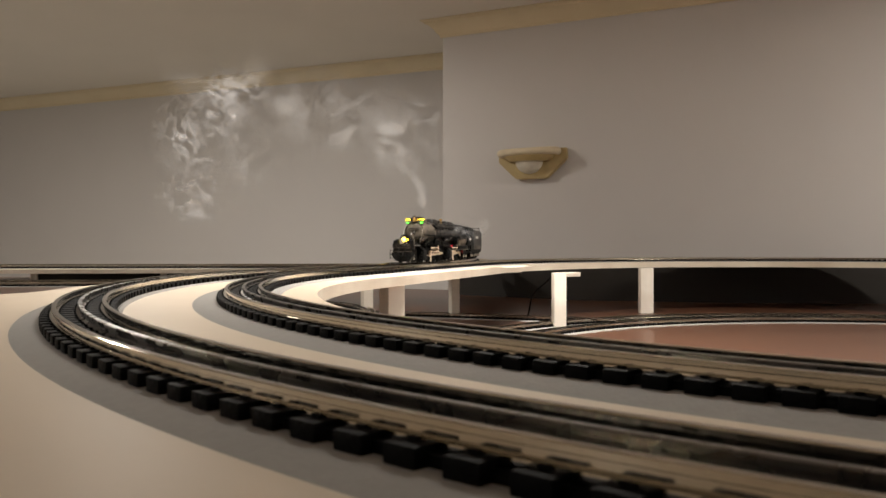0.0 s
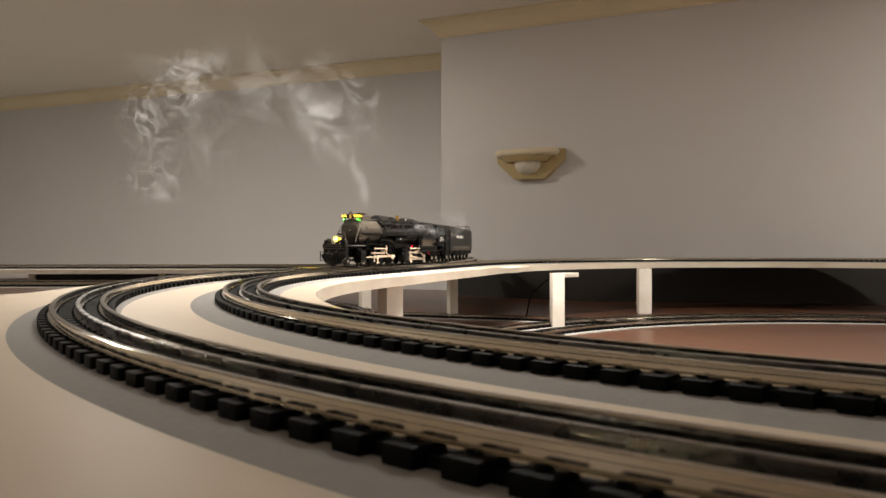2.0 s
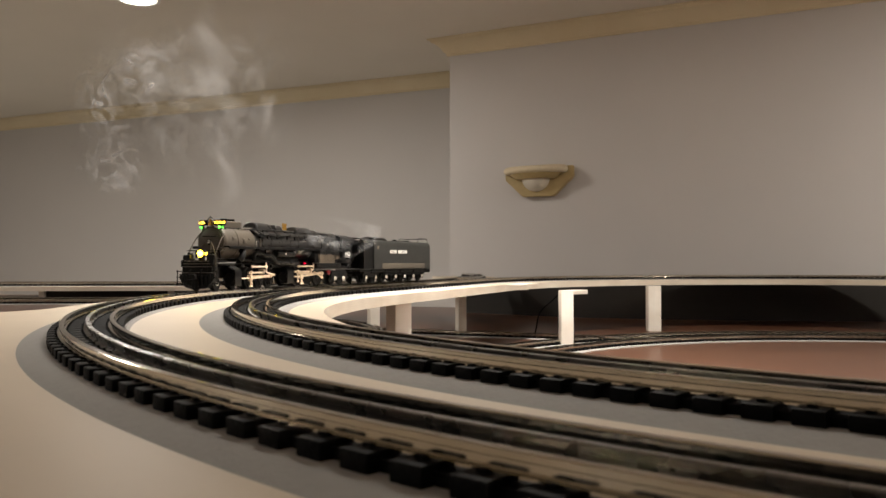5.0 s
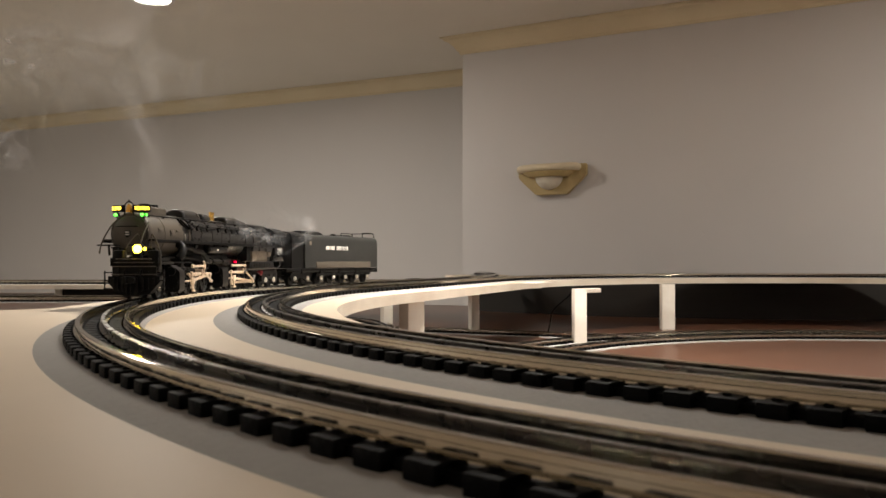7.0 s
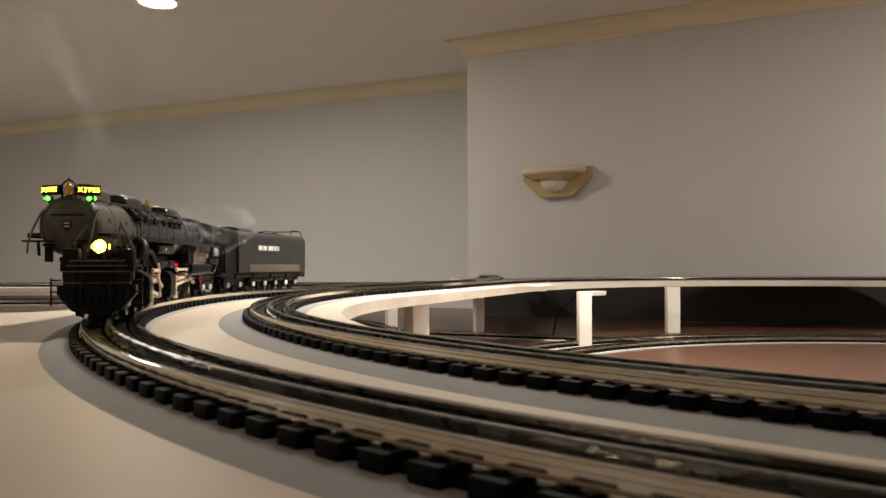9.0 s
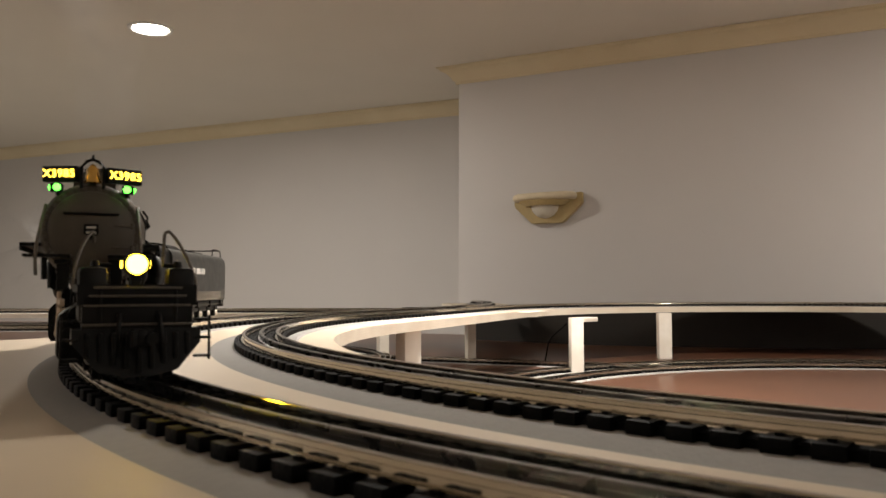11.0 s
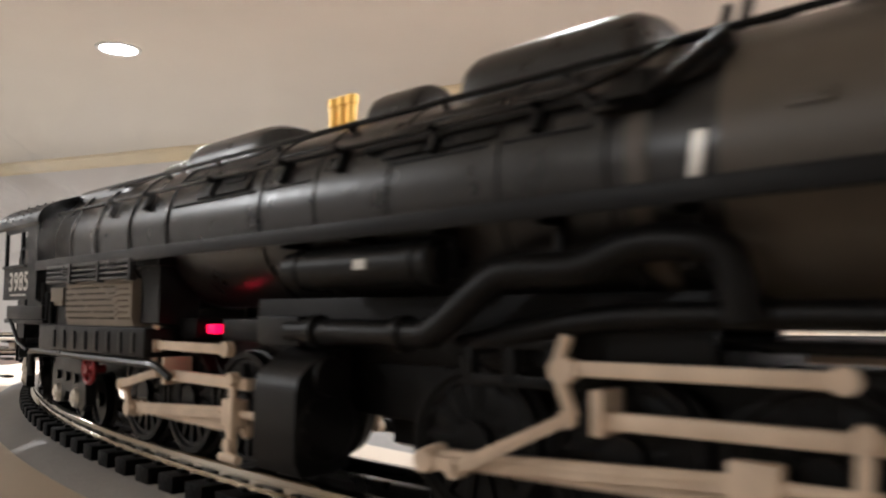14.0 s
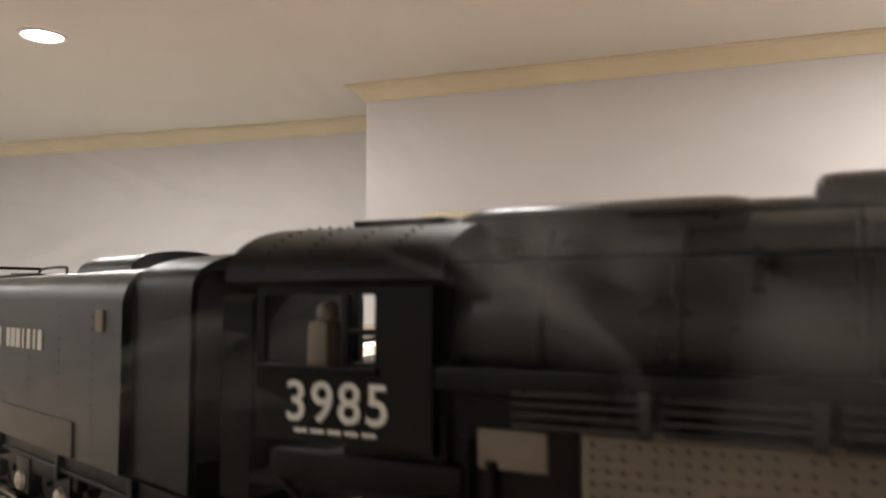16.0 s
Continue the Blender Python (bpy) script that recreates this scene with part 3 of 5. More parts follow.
def rod_shape(length, h0, h1, thick):
    """A rod along x from 0 to length with round ends and a fluted middle."""
    bm = bmesh.new()
    for x, h in ((0, h0), (length, h1)):
        tube(bm, (x, -thick / 2, 0), (x, thick / 2, 0), h * 0.85, seg=18)
        tube(bm, (x, -thick / 2 - 0.5, 0), (x, thick / 2 + 0.8, 0), h * 0.42, seg=12)
    v = []
    for x, h in ((0, h0), (length, h1)):
        for y in (-thick / 2, thick / 2):
            for z in (-h * 0.55, h * 0.55):
                v.append(bm.verts.new((x, y, z)))
    for q in ((0, 1, 3, 2), (4, 6, 7, 5), (0, 4, 5, 1), (2, 3, 7, 6), (0, 2, 6, 4), (1, 5, 7, 3)):
        bm.faces.new([v[i] for i in q])
    box(bm, (length / 2, 0, 0), (length * 0.8, thick + 0.6, min(h0, h1) * 0.28), 0.1)
    return bm


def engine_gear(parent, xs, cyl_x, phase):
    """Six driving wheels, the rods and the cylinders of one engine, on both sides."""
    for sgn in (1, -1):
        for x in xs:
            put_wheel("driving_wheel", driver_data, parent, x, DRIVER, sgn, "black spoked driving wheel", phase)
        side = mm("side_rod", rod_shape(xs[0] - xs[2], 3.6, 3.6, 1.7), M_ROD, parent, "bare metal coupling rod")
        rods.append((side, "side", xs[2], sgn, 22.0, phase))
        x3 = xs[2]
        cross_x = x3 + 72
        main = mm("main_rod", rod_shape(cross_x - xs[2], 3.6, 3.0, 1.7), M_ROD, parent, "bare metal connecting rod")
        rods.append((main, "main", (xs[2], cross_x), sgn, 24.6, phase))
        # return crank on the main pin and the rod from it to the foot of the link
        bm = bmesh.new()
        box(bm, (-4, 0, 2.25), (9.2, 1.5, 3.2), 0.5, Euler((0, -math.atan2(4.5, -8.0), 0)).to_matrix().to_4x4())
        tube(bm, (0, -1.4, 0), (0, 1.2, 0), 2.6, seg=14)
        tube(bm, (-8, -1.0, 4.5), (-8, 1.4, 4.5), 2.2, seg=14)
        crank = mm("return_crank", bm, M_ROD, parent, "bare metal return crank")
        rods.append((crank, "crank", xs[2], sgn, 26.8, phase))
        foot = x3 + 31.0
        ecc = mm("eccentric_rod", rod_shape(foot - xs[2], 2.6, 2.2, 1.4), M_ROD, parent, "bare metal eccentric rod")
        rods.append((ecc, "eccentric", (xs[2], foot), sgn, 28.6, phase))
        bm = bmesh.new()
        box(bm, (0, 24.6 * sgn, 0), (9, 4.4, 8), 0.6)
        box(bm, (-1, 25.0 * sgn, -8), (3.4, 2.4, 12), 0.5)
        tube(bm, (-5, 26.0 * sgn, -13.2), (5, 26.0 * sgn, -13.2), 1.4, seg=10)
        tube(bm, (4, 24.6 * sgn, 0), (cyl_x - cross_x, 24.6 * sgn, 0), 1.3, seg=10)
        head = mm("crosshead", bm, M_ROD, parent, "bare metal crosshead with piston rod")
        rods.append((head, "head", (xs[2], cross_x), sgn, 0.0, phase))
        # cylinder with its valve chest
        bm = bmesh.new()
        out = [(-3, 8), (-3, 38), (4, 38), (10, 34.5), (14, 31), (15, 27), (15, 10), (13, 6), (2, 6)]
        extrude_profile(bm, [((18 + a) * sgn, z) for a, z in out], cyl_x - 10, cyl_x + 10)
        bmesh.ops.bevel(bm, geom=[e for e in bm.edges if e.calc_length() > 20], offset=1.2, segments=2, affect="EDGES")
        tube(bm, (cyl_x + 9.5, 23 * sgn, 18), (cyl_x + 10.5, 23 * sgn, 18), 9.5, 8.6, seg=28)
        tube(bm, (cyl_x + 9.5, 23 * sgn, 31), (cyl_x + 12, 23 * sgn, 31), 5.6, 5.0, seg=24)
        tube(bm, (cyl_x - 10.5, 23 * sgn, 18), (cyl_x - 9.5, 23 * sgn, 18), 8.5, 9.5, seg=28)
        tube(bm, (cyl_x - 12, 23 * sgn, 31), (cyl_x - 9.5, 23 * sgn, 31), 4.8, 5.6, seg=24)
        for k in range(10):
            a = k * math.tau / 10
            tube(bm, (cyl_x + 10, 23 * sgn + 7.6 * math.cos(a), 18 + 7.6 * math.sin(a)), (cyl_x + 11.2, 23 * sgn + 7.6 * math.cos(a), 18 + 7.6 * math.sin(a)), 0.6, seg=6)
        mm("cylinder", bm, M_BLACK, parent, "black cylinder and valve chest")
        # guide bars, valve gear
        bm = bmesh.new()
        box(bm, (x3 + 61, 24.8 * sgn, 26.5), (54, 3.4, 3.4), 0.5)
        box(bm, (x3 + 36, 23 * sgn, 28), (2.6, 10, 9), 0.4)
        mm("guide_bar", bm, M_ROD, parent, "bare metal crosshead guide")
        bm = bmesh.new()
        pipe(bm, soft([(x3 + 30, 28 * sgn, 43), (x3 + 28, 28 * sgn, 36), (x3 + 31, 28 * sgn, 27)], 5), 1.4)
        tube(bm, (x3 + 29, 26.5 * sgn, 36), (x3 + 29, 29.5 * sgn, 36), 2.8, seg=14)
        mm("expansion_link", bm, M_ROD, parent, "bare metal valve link")
        bm = bmesh.new()
        box(bm, (x3 + 55, 28.2 * sgn, 36.5), (50, 1.5, 3.0), 0.4)
        tube(bm, (x3 + 30, 27 * sgn, 36.2), (x3 + 30, 29.6 * sgn, 36.2), 2.4, seg=14)
        tube(bm, (x3 + 80, 27 * sgn, 36.6), (x3 + 80, 29.6 * sgn, 36.6), 2.4, seg=14)
        mm("radius_rod", bm, M_ROD, parent, "bare metal radius rod")
        bm = bmesh.new()
        box(bm, (x3 + 82, 27.6 * sgn, 18.5), (2.6, 1.4, 22), 0.4, Euler((0, 0.06, 0)).to_matrix().to_4x4())
        for z in (9, 28):
            tube(bm, (x3 + 82 + (z - 18) * 0.06, 26.4 * sgn, z), (x3 + 82 + (z - 18) * 0.06, 29.2 * sgn, z), 2.0, seg=12)
        mm("combination_lever", bm, M_ROD, parent, "bare metal combination lever")
        # bracket with lightening holes that carries the link
        bm = bmesh.new()
        for z in (41, 33):
            box(bm, (x3 + 15, 25 * sgn, z), (24, 3, 2.4), 0.3)
        for dx in (4, 15, 26):
            box(bm, (x3 + dx, 25 * sgn, 37), (3, 3, 9), 0.3)
        mm("link_bracket", bm, M_BLACK, parent)


loco = thing("steam_locomotive", "black articulated model steam locomotive with lit headlight and number boards", "model locomotive")
BZ, BR = 76.0, 26.5
# --- boiler ---
bm = bmesh.new()
lathe_x(bm, [(-452, 26.6), (-330, 26.8), (-250, 27.2), (-180, 27.2), (-130, 26.4)], 0, BZ, 56)
boiler = mm("boiler", bm, M_BOILER, loco, "black boiler with bands")
for x in (-165, -192, -227, -257, -284, -342, -372, -402, -428):
    bm = bmesh.new()
    lathe_x(bm, [(x - 1.0, 27.1), (x - 0.8, 27.6), (x + 0.8, 27.6), (x + 1.0, 27.1)], 0, BZ, 56)
    mm("boiler_band", bm, M_BOILER, boiler)
bm = bmesh.new()
lathe_x(bm, [(-168, 27.4), (-164, 27.4), (-163.5, 26.6), (-106, 26.6), (-105.5, 27.1), (-102.5, 27.1), (-102, 26.6), (-72, 26.6), (-69, 26.2), (-67.5, 25.0)], 0, BZ, 56)
smokebox = mm("smokebox", bm, M_GREY, loco, "graphite grey smokebox")
for sgn in (1, -1):
    for x, a, w, h in ((-84, 12, 10, 5), (-112, 6, 8, 7), (-127, 12, 7, 3), (-155, 30, 9, 8), (-200, 28, 16, 9), (-222, 28, 14, 9), (-300, 28, 18, 10), (-318, 28, 8, 10)):
        bm = bmesh.new()
        t = radians(a)
        m = Euler((t * sgn, 0, 0)).to_matrix().to_4x4()
        rr = BR + (0.2 if x > -140 else 0.8)
        c = (x, sgn * rr * math.cos(t), BZ + rr * math.sin(t))
        box(bm, c, (w, 1.2, h), 0.3, m)
        box(bm, (x, c[1] + sgn * 0.5, c[2]), (w * 0.7, 1.2, h * 0.25), 0.2, m)
        mm("access_plate", bm, M_GREY if x > -140 else M_BLACK, loco)
# front of the smokebox
bm = bmesh.new()
lathe_x(bm, [(-68, 24.9), (-66.6, 24.9), (-66, 24.2), (-66, 21.8), (-65.4, 21.6), (-63.8, 19.0), (-62.6, 12), (-62.2, 3)], 0, BZ, 56)
for k in range(40):
    a = k * math.tau / 40
    tube(bm, (-66.4, 23.2 * math.cos(a), BZ + 23.2 * math.sin(a)), (-65.2, 23.2 * math.cos(a), BZ + 23.2 * math.sin(a)), 1.05, 0.8, seg=6)
door = mm("smokebox_door", bm, M_GREY, loco, "round graphite door ringed with bolts")
bm = bmesh.new()
tube(bm, (-61, -13, BZ + 9), (-61, 13, BZ + 9), 0.7, seg=8)
for y in (-13, 13):
    tube(bm, (-64.5, y, BZ + 9), (-60.5, y, BZ + 9), 0.8, seg=8)
mm("door_handrail", bm, M_BLACK, door)
bm = bmesh.new()
extrude_profile(bm, [(-3.6, BZ + 3.6), (3.6, BZ + 3.6), (3.8, BZ - 1.5), (0, BZ - 5), (-3.8, BZ - 1.5)], -62.6, -61.4)
mm("shield_plate", bm, M_BLACK, door, "small shield-shaped plate")
bm = bmesh.new()
for z in (BZ + 1.8, BZ - 1.0):
    box(bm, (-61.1, 0, z), (0.6, 4.8, 1.2))
mm("shield_bars", bm, M_HUB, door)
for z in (BZ + 3, BZ - 9):
    bm = bmesh.new()
    box(bm, (-63.2, 15, z), (1.2, 10, 1.2), 0.3)
    tube(bm, (-65, 20.5, z - 1.6), (-65, 20.5, z + 1.6), 1.2, seg=10)
    mm("door_hinge", bm, M_GREY, door)
# smoke stack casing, bell and number boards
bm = bmesh.new()
extrude_profile(bm, [(-11, BZ + 21), (-11, 109.5), (-9.5, 111), (9.5, 111), (11, 109.5), (11, BZ + 21)], -125, -78)
stack = mm("stack_casing", bm, M_GREY, loco, "boxy grey casing round the smoke stacks")
for x in (-92, -112):
    bm = bmesh.new()
    o = bmesh.ops.create_cone(bm, cap_ends=False, segments=24, radius1=6.2, radius2=6.2, depth=5)
    bmesh.ops.translate(bm, vec=(x, 0, 112), verts=o["verts"])
    o = bmesh.ops.create_circle(bm, cap_ends=True, segments=24, radius=6.0)
    bmesh.ops.translate(bm, vec=(x, 0, 111.4), verts=o["verts"])
    mm("chimney", bm, M_BLACK, stack)
bm = bmesh.new()
rows = [(0.3, 112.6), (1.2, 112.2), (3.0, 109.5), (3.6, 105), (4.6, 102.2)]
rings = [[bm.verts.new((-65 + r * math.cos(k * math.tau / 20), r * math.sin(k * math.tau / 20), z)) for k in range(20)] for r, z in rows]
for a, b in zip(rings, rings[1:]):
    for k in range(20):
        bm.faces.new((a[k], a[(k + 1) % 20], b[(k + 1) % 20], b[k]))
bm.faces.new(rings[0])
bm.faces.new(rings[-1])
bell = mm("bell", bm, M_BRASS, loco, "small brass bell on top of the smokebox")
bm = bmesh.new()
pipe(bm, [(-65, -5.5, 99), (-65, -5.5, 111), (-65, -3, 113.8), (-65, 0, 115), (-65, 3, 113.8), (-65, 5.5, 111), (-65, 5.5, 99)], 0.9)
tube(bm, (-65, 0, 114.4), (-65, 0, 117.5), 1.2, 0.5, seg=10)
mm("bell_yoke", bm, M_BLACK, bell)
for sgn in (1, -1):
    turn = Euler((0, 0, radians(sgn * 24))).to_matrix().to_4x4()
    bm = bmesh.new()
    box(bm, (0, 0, 0), (4.2, 19, 8.6), 0.6)
    bmesh.ops.transform(bm, matrix=Matrix.Translation((-68, sgn * 15.6, 106.6)) @ turn, verts=bm.verts)
    nb = mm("number_board", bm, M_BLACK, loco, "black number board with a lit face")
    bm = bmesh.new()
    box(bm, (2.2, 0, 0), (0.5, 17.0, 6.6), 0.1)
    bmesh.ops.transform(bm, matrix=Matrix.Translation((-68, sgn * 15.6, 106.6)) @ turn, verts=bm.verts)
    mm("board_face", bm, M_BLACK, nb)
    flat = Matrix.Translation((-68, sgn * 15.6, 106.6)) @ turn @ Matrix.Translation((2.7, 0, 0)) @ Euler((radians(90), 0, radians(90))).to_matrix().to_4x4()
    word("board_number", "X3985", 4.3, M_BOARDGLOW, nb, flat, "glowing yellow number")
    bm = bmesh.new()
    for dy in (-1, 0):
        o = bmesh.ops.create_uvsphere(bm, u_segments=16, v_segments=10, radius=2.0)
        bmesh.ops.translate(bm, vec=(-64.6 + dy * 3.2, sgn * (17.4 - dy * 2.6), 99.2), verts=o["verts"])
    mm("marker_lens", bm, M_GREEN, nb, "glowing green marker lamp")
    bm = bmesh.new()
    box(bm, (-68.0, sgn * 17.8, 99.2), (5.0, 6.4, 4.6), 0.8)
    tube(bm, (-68, sgn * 17.4, 95), (-68, sgn * 17.4, 103), 1.0, seg=8)
    mm("marker_body", bm, M_BLACK, nb)

for o in list(loco.children):
    if o.name.split('.')[0] in ('smokebox', 'smokebox_door', 'bell', 'number_board'):
        o.location.x += 0.008


# domes
def dome(name, x0, x1, w, top, round_front=6.0, mat=None):
    bm = bmesh.new()
    n = 16
    prof = []
    for k in range(n + 1):
        a = math.pi * k / n
        prof.append((math.cos(a) * w, BZ + 18 + (top - BZ - 18) * max(0.0, math.sin(a)) ** 0.42))
    rings = []
    steps = [(0.0, 0.0), (0.02, 0.6), (0.05, 0.86), (0.10, 0.97), (0.2, 1.0), (0.8, 1.0), (0.90, 0.97), (0.95, 0.86), (0.98, 0.6), (1.0, 0.0)]
    for u, g in steps:
        x = x0 + (x1 - x0) * u
        rings.append([bm.verts.new((x, y * (0.75 + 0.25 * g), BZ + 18 + (z - BZ - 18) * (0.35 + 0.65 * g))) for y, z in prof])
    for a, b in zip(rings, rings[1:]):
        for k in range(n):
            bm.faces.new((a[k], a[k + 1], b[k + 1], b[k]))
    bm.faces.new(rings[0])
    bm.faces.new(rings[-1][::-1])
    return mm(name, bm, mat or M_BOILER, loco)


dome("sand_dome", -216, -164, 15, 113)
dome("steam_dome", -257, -234, 10, 111)
dome("sand_dome", -354, -298, 16, 110.5)
dome("dome", -380, -360, 12, 107)
dome("firebox_hump", -452, -388, 18, 103.5)
for i in range(3):
    bm = bmesh.new()
    tube(bm, (-274 - i * 4.4, 0, 99), (-274 - i * 4.4, 0, 114.5), 1.7, seg=14)
    tube(bm, (-274 - i * 4.4, 0, 112.6), (-274 - i * 4.4, 0, 115.4), 2.1, seg=14)
    mm("safety_valve", bm, M_BRASS, loco, "brass safety valve")
bm = bmesh.new()
for x in (-150, -146):
    tube(bm, (x, -8, 100), (x + 2, -8, 107), 1.1, seg=8)
pipe(bm, [(-154, -12, 100), (-150, -8, 103), (-140, -4, 103.5), (-134, 4, 103)], 0.9)
mm("whistle_valve", bm, M_BLACK, loco)
# hand rails with posts, running boards, pipes
for sgn in (1, -1):
    bm = bmesh.new()
    a = radians(52)
    pipe(bm, [(-70 - k * 18, sgn * (29.0 + 0.02 * k) * math.cos(a), BZ + (29.0 + 0.02 * k) * math.sin(a)) for k in range(20)], 0.85)
    for k in range(0, 20, 2):
        x = -72 - k * 18
        tube(bm, (x, sgn * 26 * math.cos(a), BZ + 26 * math.sin(a)), (x, sgn * (29.8 + 0.02 * k) * math.cos(a), BZ + (29.8 + 0.02 * k) * math.sin(a)), 1.0, seg=8)
    mm("handrail", bm, M_BLACK, loco, "black boiler handrail on posts")
    bm = bmesh.new()
    a = radians(30)
    pipe(bm, soft([(-150, sgn * 26, BZ + 20), (-160, sgn * 29, BZ + 16), (-190, sgn * 29 * math.cos(a), BZ + 14.5), (-300, sgn * 29 * math.cos(a), BZ + 14.5), (-446, sgn * 29 * math.cos(a), BZ + 14.5)], 6), 0.8)
    mm("boiler_pipe", bm, M_BLACK, loco)
    bm = bmesh.new()
    pipe(bm, soft([(-142, sgn * 22, BZ + 21), (-152, sgn * 27, BZ + 13), (-165, sgn * 28, BZ + 10), (-172, sgn * 24, BZ + 18)], 6), 1.3)
    box(bm, (-158, sgn * 27.5, BZ + 12), (9, 5, 6), 0.8, Euler((radians(25) * sgn, 0, 0)).to_matrix().to_4x4())
    mm("check_valve", bm, M_BLACK, loco)
    bm = bmesh.new()
    a = radians(38)
    pipe(bm, soft([(-236, sgn * 28.2 * math.cos(radians(26)), BZ + 28.2 * math.sin(radians(26))), (-180, sgn * 28.2 * math.cos(radians(28)), BZ + 28.2 * math.sin(radians(28))), (-152, sgn * 28 * math.cos(radians(27)), BZ + 28 * math.sin(radians(27))), (-143, sgn * 28 * math.cos(a), BZ + 28 * math.sin(a)), (-146, sgn * 28 * math.cos(radians(56)), BZ + 28 * math.sin(radians(56))), (-160, sgn * 28 * math.cos(radians(60)), BZ + 28 * math.sin(radians(60)))], 7), 1.15, 10)
    mm("feed_pipe_loop", bm, M_BLACK, loco, "black feed pipe bent round in a loop")
    bm = bmesh.new()
    box(bm, (-146, sgn * 26.6, 74.5), (2.2, 1.4, 9), 0.3, Euler((0, 0.16, 0)).to_matrix().to_4x4())
    mm("step_bracket", bm, M_HUB, loco, "bright metal bracket")
    bm = bmesh.new()
    box(bm, (-252, sgn * 29.5, 68.6), (388, 9.5, 2.0), 0.4)
    box(bm, (-252, sgn * 34.2, 67.4), (388, 1.0, 4.2), 0.3)
    mm("running_board", bm, M_BLACK, loco, "long black running board with a lip")
    for k in range(3):
        bm = bmesh.new()
        for j in range(4):
            tube(bm, (-352 - k * 27, sgn * 34.8, 65.5 - j * 1.9), (-376 - k * 27, sgn * 34.8, 65.5 - j * 1.9), 0.7, seg=6)
        box(bm, (-352 - k * 27, sgn * 34.0, 62.5), (2.2, 2.6, 8), 0.3)
        mm("cooling_pipe", bm, M_BOILER, loco, "row of thin cooling pipes")
    # air reservoirs and thick steam pipes
    bm = bmesh.new()
    lathe_x(bm, [(-263, 3.6), (-261.5, 5.2), (-206.5, 5.2), (-205, 3.6)], sgn * 29, 58.6, 24)
    for x in (-256, -212):
        lathe_x(bm, [(x - 1.4, 5.6), (x + 1.4, 5.6)], sgn * 29, 58.6, 24)
    tank = mm("air_tank", bm, M_BLACK, loco, "black air reservoir under the running board")
    bm = bmesh.new()
    box(bm, (-228, sgn * 34.2, 58.8), (4.2, 0.4, 2.4))
    mm("tank_label", bm, M_WHITE, tank, "small pale label")
    bm = bmesh.new()
    pipe(bm, soft([(-264, sgn * 28, 42.5), (-216, sgn * 28.5, 42.5), (-207, sgn * 28.8, 44), (-191, sgn * 29, 54), (-183, sgn * 29, 55.8), (-169, sgn * 28.5, 56), (-158, sgn * 28, 59.5), (-147, sgn * 27.5, 59.5), (-141, sgn * 26.5, 56.5), (-139, sgn * 25.5, 46)], 7), 3.4, 14)
    mm("steam_pipe", bm, M_BLACK, loco, "thick black steam delivery pipe")
    for x in (-252, -219):
        bm = bmesh.new()
        lathe_x(bm, [(x - 1.8, 4.0), (x - 1.4, 4.4), (x + 1.4, 4.4), (x + 1.8, 4.0)], sgn * 28.3, 42.5, 18)
        mm("pipe_clamp", bm, M_BLACK, loco)
for sgn in (1, -1):
    bm = bmesh.new()
    pipe(bm, soft([(-206, sgn * 22, 40), (-170, sgn * 22, 46), (-140, sgn * 22, 47), (-96, sgn * 21, 47)], 6), 2.6, 12)
    mm("exhaust_main", bm, M_BLACK, loco)
    for x in (-262, -234, -205, -176, -148):
        bm = bmesh.new()
        box(bm, (x, sgn * 29, 66.2), (2.0, 9, 3.6), 0.4)
        box(bm, (x, sgn * 25.5, 61), (2.0, 2.4, 12), 0.4)
        mm("board_bracket", bm, M_BLACK, loco)
    for x0, x1 in ((-190, -168), (-225, -195), (-281, -259), (-339, -287)):
        bm = bmesh.new()
        for a in (16, 40):
            t = radians(a)
            tube(bm, (x0, sgn * 27.15 * math.cos(t), BZ + 27.15 * math.sin(t)), (x1, sgn * 27.15 * math.cos(t), BZ + 27.15 * math.sin(t)), 0.5, seg=6)
        mm("jacket_seam", bm, M_BLACK, loco)
    for x in (-181, -211, -246, -272, -312, -358, -388):
        bm = bmesh.new()
        t = radians(24)
        box(bm, (x, sgn * 28.0 * math.cos(t), BZ + 28.0 * math.sin(t)), (2.4, 2.6, 7), 0.5, Euler((t * sgn, 0, 0)).to_matrix().to_4x4())
        tube(bm, (x, sgn * 27 * math.cos(t), BZ + 2 + 27 * math.sin(t)), (x, sgn * 31 * math.cos(t), BZ + 2 + 31 * math.sin(t)), 0.9, seg=8)
        mm("pipe_bracket", bm, M_BLACK, loco)
